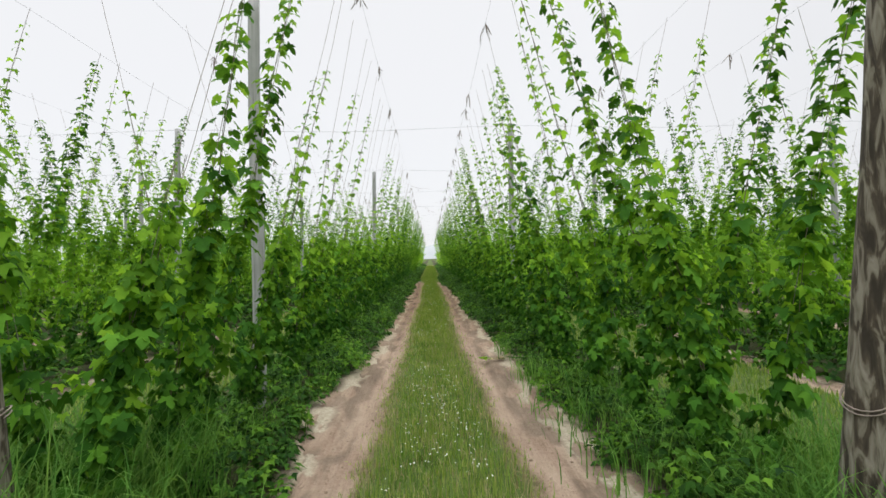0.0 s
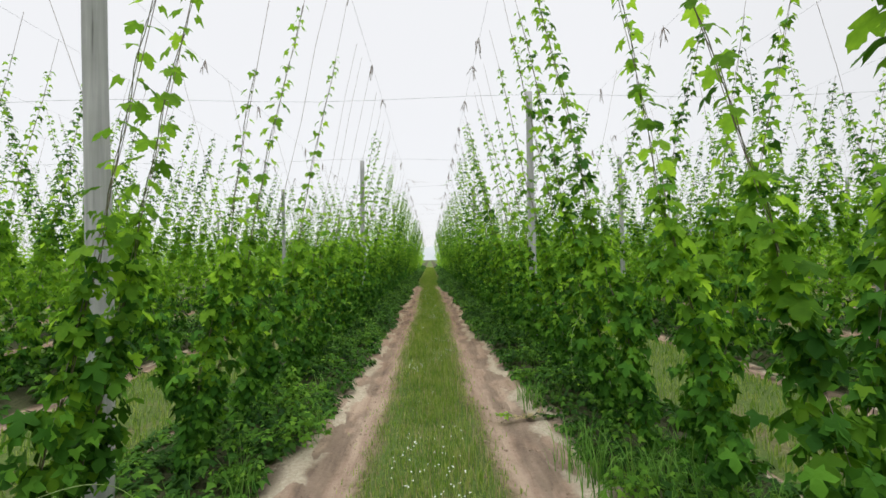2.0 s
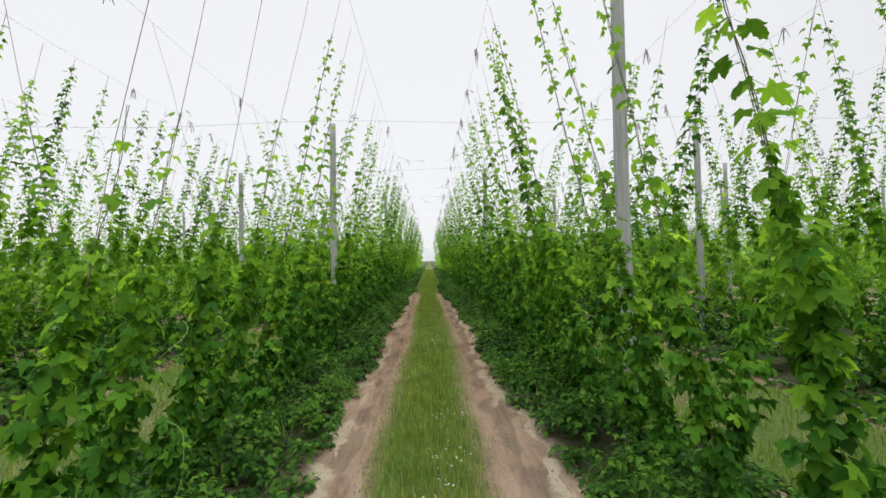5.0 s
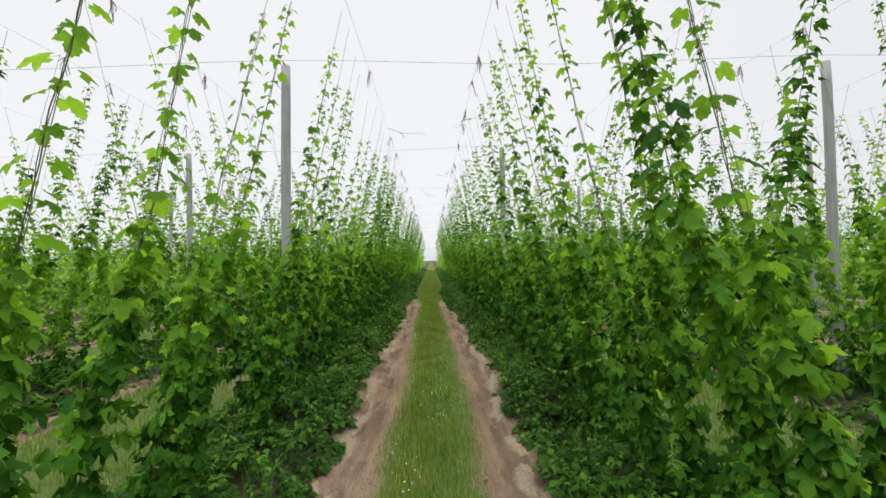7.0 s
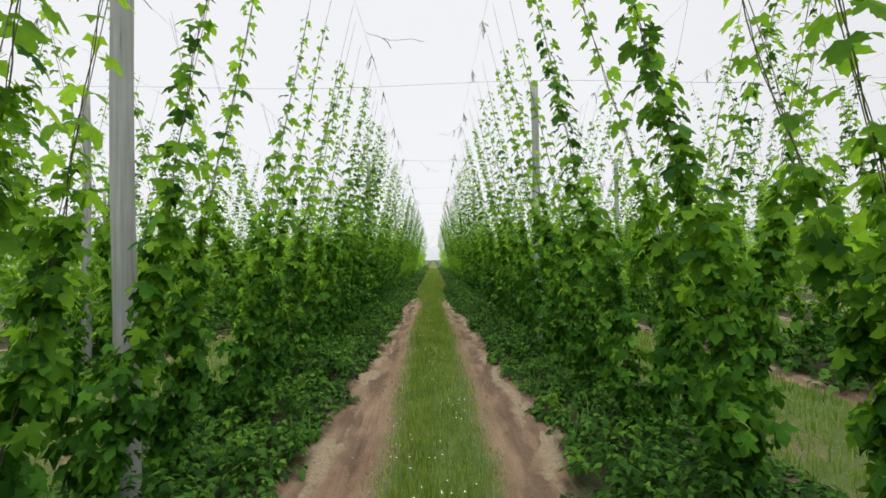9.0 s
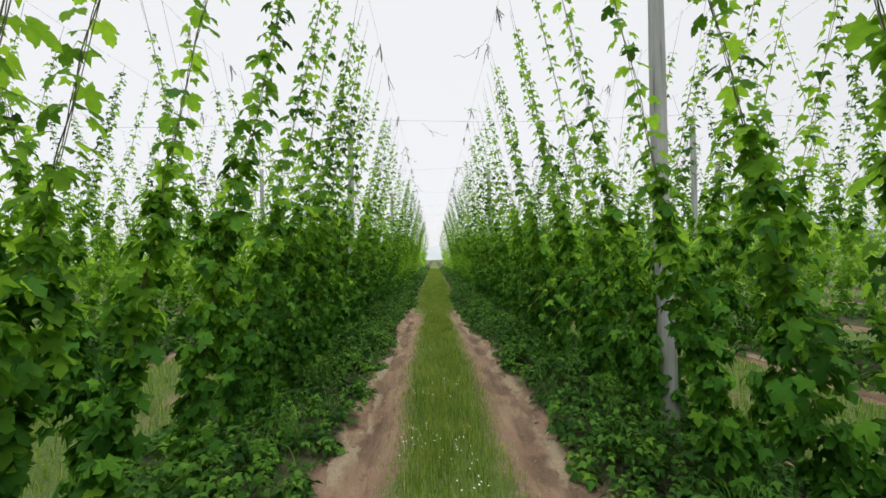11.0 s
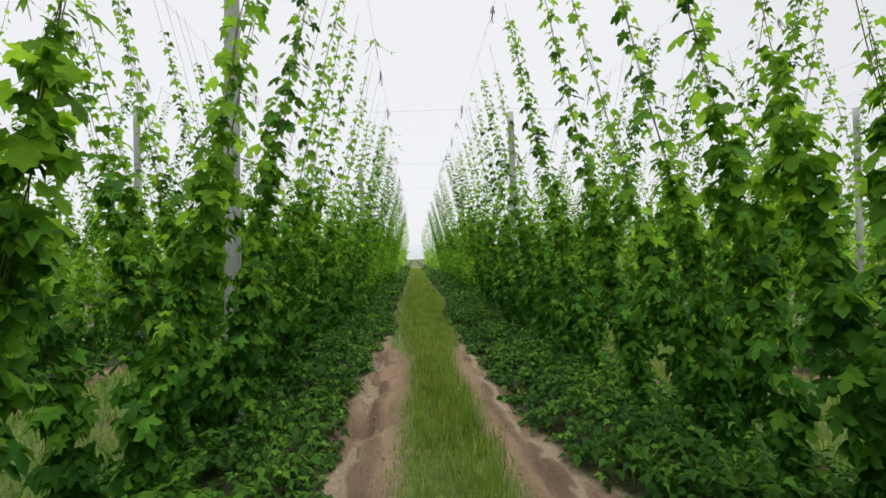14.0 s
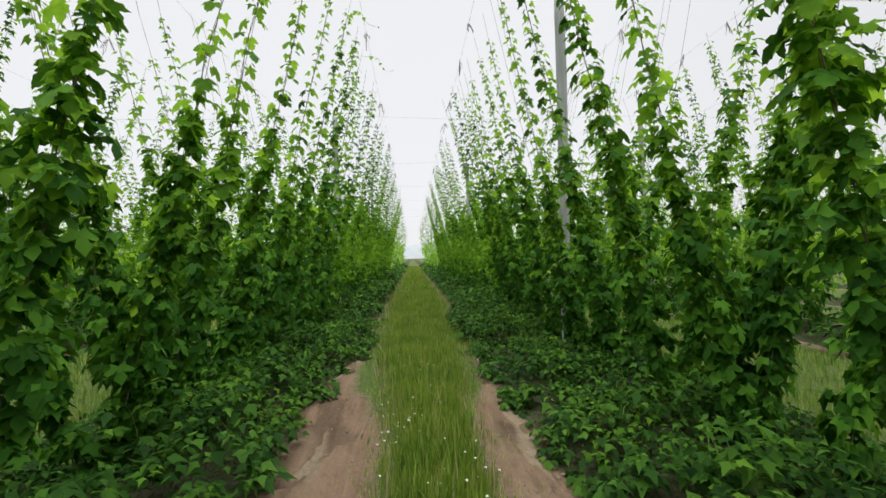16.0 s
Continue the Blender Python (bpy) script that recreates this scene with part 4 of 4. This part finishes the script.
child("fresh_tips", mesh_from("fresh_tips", v, f, CLUMP, True), cover, "light green leaf tips in patches")


def clumps():
    """Bright leafy clumps that stand out of the carpet."""
    r = np.random.default_rng(71)
    res = []
    for _ in range(90):
        q = int(r.integers(0, 2)) * 2 - 1
        cx, cy, n = q * r.uniform(1.3, 2.5), r.uniform(3.5, 37), int(r.integers(35, 110))
        rad, tall = r.uniform(0.10, 0.26), r.uniform(0.22, 0.52)
        a, u = r.uniform(0, 6.28, n), np.sqrt(r.random(n))
        z = tall * np.sqrt(np.clip(1 - 0.75 * u * u, 0, 1)) * r.uniform(0.45, 1.0, n)
        p = np.stack([cx + rad * u * np.cos(a), cy + rad * u * np.sin(a), z], 1)
        out = np.stack([np.cos(a), np.sin(a), r.uniform(-0.6, 0.15, n)], 1)
        up = np.stack([r.normal(0, .4, n), r.normal(0, .4, n), np.ones(n)], 1)
        res.append(scatter(PALM_SMALL, p, out, up, r.uniform(0.03, 0.07, n)))
    return res


stuff("leafy_clumps", clumps(), CLUMP, "light green leafy clumps standing out of the weeds", "weeds", True)

# clods of soil lying in the tracks
def clods():
    r = np.random.default_rng(51)
    bm = bmesh.new()
    bmesh.ops.create_icosphere(bm, subdivisions=1, radius=1.0)
    tv = np.array([v.co[:] for v in bm.verts])
    tf = np.array([[v.index for v in f.verts] for f in bm.faces])
    bm.free()
    res = []
    for i in range(520):
        q = 1 if r.random() < 0.5 else -1
        x, y = q * r.uniform(0.45, 1.2), r.uniform(2.5, 34)
        k = r.uniform(0.006, 0.017) * (1.7 if r.random() < 0.12 else 1)
        v = tv * (1 + r.normal(0, 0.16, (len(tv), 1))) * np.array([1.2, 1, 0.7]) * k
        a = r.uniform(0, 6.28)
        v = v @ np.array([[math.cos(a), math.sin(a), 0], [-math.sin(a), math.cos(a), 0], [0, 0, 1]])
        res.append((v + np.array([x, y, float(ground_height(np.array(x), np.array(y))) + 0.3 * k]), tf))
    return res


CLOD = plain("dry_clod", (0.24, 0.175, 0.125), 0.95, 0.35, 30)
stuff("clods", clods(), CLOD, "small dry clods of sandy soil in the tracks", "soil")



def runner(x, y, seed):
    """A weed runner that creeps from the row's edge across the wheel track, its end still leafy, its middle withered."""
    r = np.random.default_rng(seed)
    w = np.linspace(0, 1, 14)
    p = np.stack([-0.62 * w, 0.16 * w + 0.03 * np.sin(9 * w), 0.03 + 0.035 * np.abs(np.sin(7 * w))], 1)
    p[:, 2] += ground_height(x + p[:, 0], y + p[:, 1]) - ground_height(np.array(x), np.array(y))
    v, f = tube(p, 0.0045 - 0.0025 * w, 5)
    ob = new("weed_runner", mesh_from("weed_runner", v, f, STEM, True))
    ob.location = (x, y, float(ground_height(np.array(x), np.array(y))))
    for name, mat, lo, hi, n, size, text in (("leaves", HOP, 0.72, 1.0, 26, 0.055, "yellow-green leaves at the runner's end"), ("withered_leaves", STRAW, 0.15, 0.75, 34, 0.045, "withered brown leaves"), ("lower_leaves", WEED, 0.0, 0.5, 30, 0.05, "dark green leaves by the row")):
        u = r.uniform(lo, hi, n)
        q = np.stack([np.interp(u, w, p[:, i]) for i in range(3)], 1) + r.normal(0, 0.025, (n, 3)) * np.array([1, 1, 0.5])
        q[:, 2] = np.maximum(q[:, 2], 0.02)
        a = r.uniform(0, 6.28, n)
        v, f = scatter(PALM_SMALL, q, np.stack([np.cos(a), np.sin(a), r.uniform(-0.4, 0.5, n)], 1), np.stack([r.normal(0, .3, n), r.normal(0, .3, n), np.ones(n)], 1), size * r.uniform(0.6, 1.3, n))
        child(name, mesh_from(name, v, f, mat, True), ob, text)
    return tagged(ob, "half-withered weed runner creeping over the sandy track", "weed")


runner(1.42, 7.58, 17)

# small white flowers in the grass strip
fr = np.random.default_rng(41)
pieces = []
for _ in range(66):
    cy, n = 3.0 + 31 * fr.random() ** 1.5, int(fr.integers(2, 15))
    cx = fr.normal(-0.05, 0.22)
    for x, y in zip(cx + fr.normal(0, .09, n), cy + fr.normal(0, .26, n)):
        if abs(x) > 0.42:
            continue
        z = fr.uniform(0.08, 0.2)
        for i in range(6):
            a = i * math.pi / 3 + fr.uniform(0, .3)
            d = np.array([[math.cos(a), math.sin(a), -0.25]])
            pieces.append(scatter(LEAF0, np.array([[x, y, z]]), d, np.array([[0, 0, 1.0]]), np.array([fr.uniform(0.007, 0.013)])))
stuff("white_flowers", pieces, PETAL, "tiny white flowers dotted through the grass", "flowers")


# ---- loose shoots that reach out of the rows ----
def shoot(x, y, z, away, length, seed):
    """A long thin pale shoot that curls out of a row in a loose arc."""
    r = np.random.default_rng(seed)
    n = 26
    head, climb = r.normal(0, 0.7), r.uniform(-0.2, 0.7)
    curl, turn = r.uniform(-2.6, -1.2), r.normal(0, 1.6)
    p = [np.zeros(3)]
    for i in range(n - 1):
        w = i / n
        c, h = climb + curl * min(w, 0.55) + 3.4 * max(0.0, w - 0.6) + 0.25 * math.sin(9 * w + seed), head + turn * w
        p.append(p[-1] + length / n * np.array([away * math.cos(c) * math.cos(h), math.cos(c) * math.sin(h), math.sin(c)]))
    p = np.array(p)
    s = np.linspace(0, 1, n)
    v, f = tube(p, 0.0023 - 0.0012 * s, 5)
    ob = new("hop_shoot", mesh_from("hop_shoot", v, f, TENDRIL, True))
    ob.location = (x, y, z)
    i = np.array([6, 10, 14, 18, 22, 25])
    a = r.uniform(0, 6.28, 6)
    v, f = scatter(LEAF3, p[i], np.stack([np.cos(a), np.sin(a), -0.5 + 0 * a], 1), np.tile([0, 0, 1.0], (6, 1)), np.linspace(0.06, 0.022, 6))
    child("young_leaves", mesh_from("shoot_leaves", v, f, HOP, True), ob, "small pale young leaves")
    return tagged(ob, "pale green loose hop shoot arching out of the row", "hop shoot", "loose shoots")


sr = np.random.default_rng(61)
for i in range(26):
    q = int(sr.integers(0, 2)) * 2 - 1
    shoot(q * (ROW - 0.35), sr.uniform(4, 36), sr.uniform(0.8, 1.9), -q, sr.uniform(0.5, 1.15), 700 + i)


for k, (x, y) in enumerate(((-0.90, 35.7), (-0.92, 34.5), (0.92, 32.4), (-0.93, 30.4), (0.93, 26.9), (0.95, 18.3))):
    shoot(x, y, 4.72, -1 if x > 0 else 1, 0.62, 760 + k)


# ---- distance: hills, a wood at the field's edge ----
def hill_material():
    m, n, l, b = material("far_hills")
    t = noise_tex(n, l, 0.03, 5)
    # pale grey-blue because the haze of distance is put into the colour
    r = ramp(n, [(0.3, (0.33, 0.36, 0.375)), (0.7, (0.38, 0.405, 0.415))])
    l.new(t.outputs["Fac"], r.inputs[0]); l.new(r.outputs[0], b.inputs["Base Color"])
    b.inputs["Roughness"].default_value = 1.0
    return m


def hills():
    xs = np.linspace(-1500, 1500, 160)
    rise = np.clip((xs - 120) / 420, 0, 1)
    top = 24 + 52 * rise * rise * (3 - 2 * rise) + 6 * np.sin(xs * 0.006 + 1) + 4 * np.sin(xs * 0.019) + 1.5 * np.sin(xs * 0.07)
    v = np.concatenate([np.stack([xs, np.full_like(xs, 900), np.full_like(xs, -2)], 1), np.stack([xs, np.full_like(xs, 960), np.maximum(top, 4)], 1), np.stack([xs, np.full_like(xs, 1200), np.full_like(xs, -2)], 1)])
    n = len(xs)
    i = np.arange(n - 1)
    f = np.concatenate([np.stack([i, i + 1, i + 1 + n, i + n], 1), np.stack([i + n, i + 1 + n, i + 1 + 2 * n, i + 2 * n], 1)])
    tagged(new("backdrop_hills", mesh_from("backdrop_hills", v, f, hill_material(), True)), "pale grey-blue hazy hills beyond the fields", "hills", kind="structure")


hills()
# greyed leaf green: distance haze is mixed into the trees' colour
WOOD = leaf_material("hazed_wood_leaf", (0.07, 0.10, 0.075), (0.10, 0.135, 0.10), (0.14, 0.17, 0.12), 0.1, 0.8)


def wood():
    r = np.random.default_rng(91)
    crowns, trunks = [], []
    for _ in range(95):
        x, y = r.uniform(45, 230), r.uniform(178, 235)
        if r.random() < 0.35:
            x, y = -r.uniform(40, 230), r.uniform(185, 240)
        h = r.uniform(8, 15)
        n = 170
        a, b = r.uniform(0, 6.28, n), r.random(n)
        lump = 1 + 0.3 * np.sin(a * 3 + h) * np.sin(b * 9)
        rad = h * 0.28 * np.sin(np.clip(b, 0.05, 0.97) * math.pi) ** 0.6 * lump * np.sqrt(r.uniform(0.4, 1, n))
        p = np.stack([x + np.cos(a) * rad, y + np.sin(a) * rad, h * (0.22 + 0.78 * b)], 1)
        out = np.stack([np.cos(a), np.sin(a), r.normal(0, .5, n)], 1)
        up = np.stack([r.normal(0, .4, n), r.normal(0, .4, n), np.ones(n)], 1)
        crowns.append(scatter(LEAF0, p, out, up, r.uniform(0.7, 1.5, n)))
        trunks.append(tube([(x, y, -0.2), (x + r.normal(0, .2), y, h * 0.4), (x + r.normal(0, .3), y, h * 0.75)], np.array([0.28, 0.2, 0.07]), 7))
    ob = stuff("far_wood", crowns, WOOD, "haze-muted green trees of a wood at the field's edge", "trees")
    v, f = merge(trunks)
    child("trunks", mesh_from("trunks", v, f, STEM), ob)


wood()
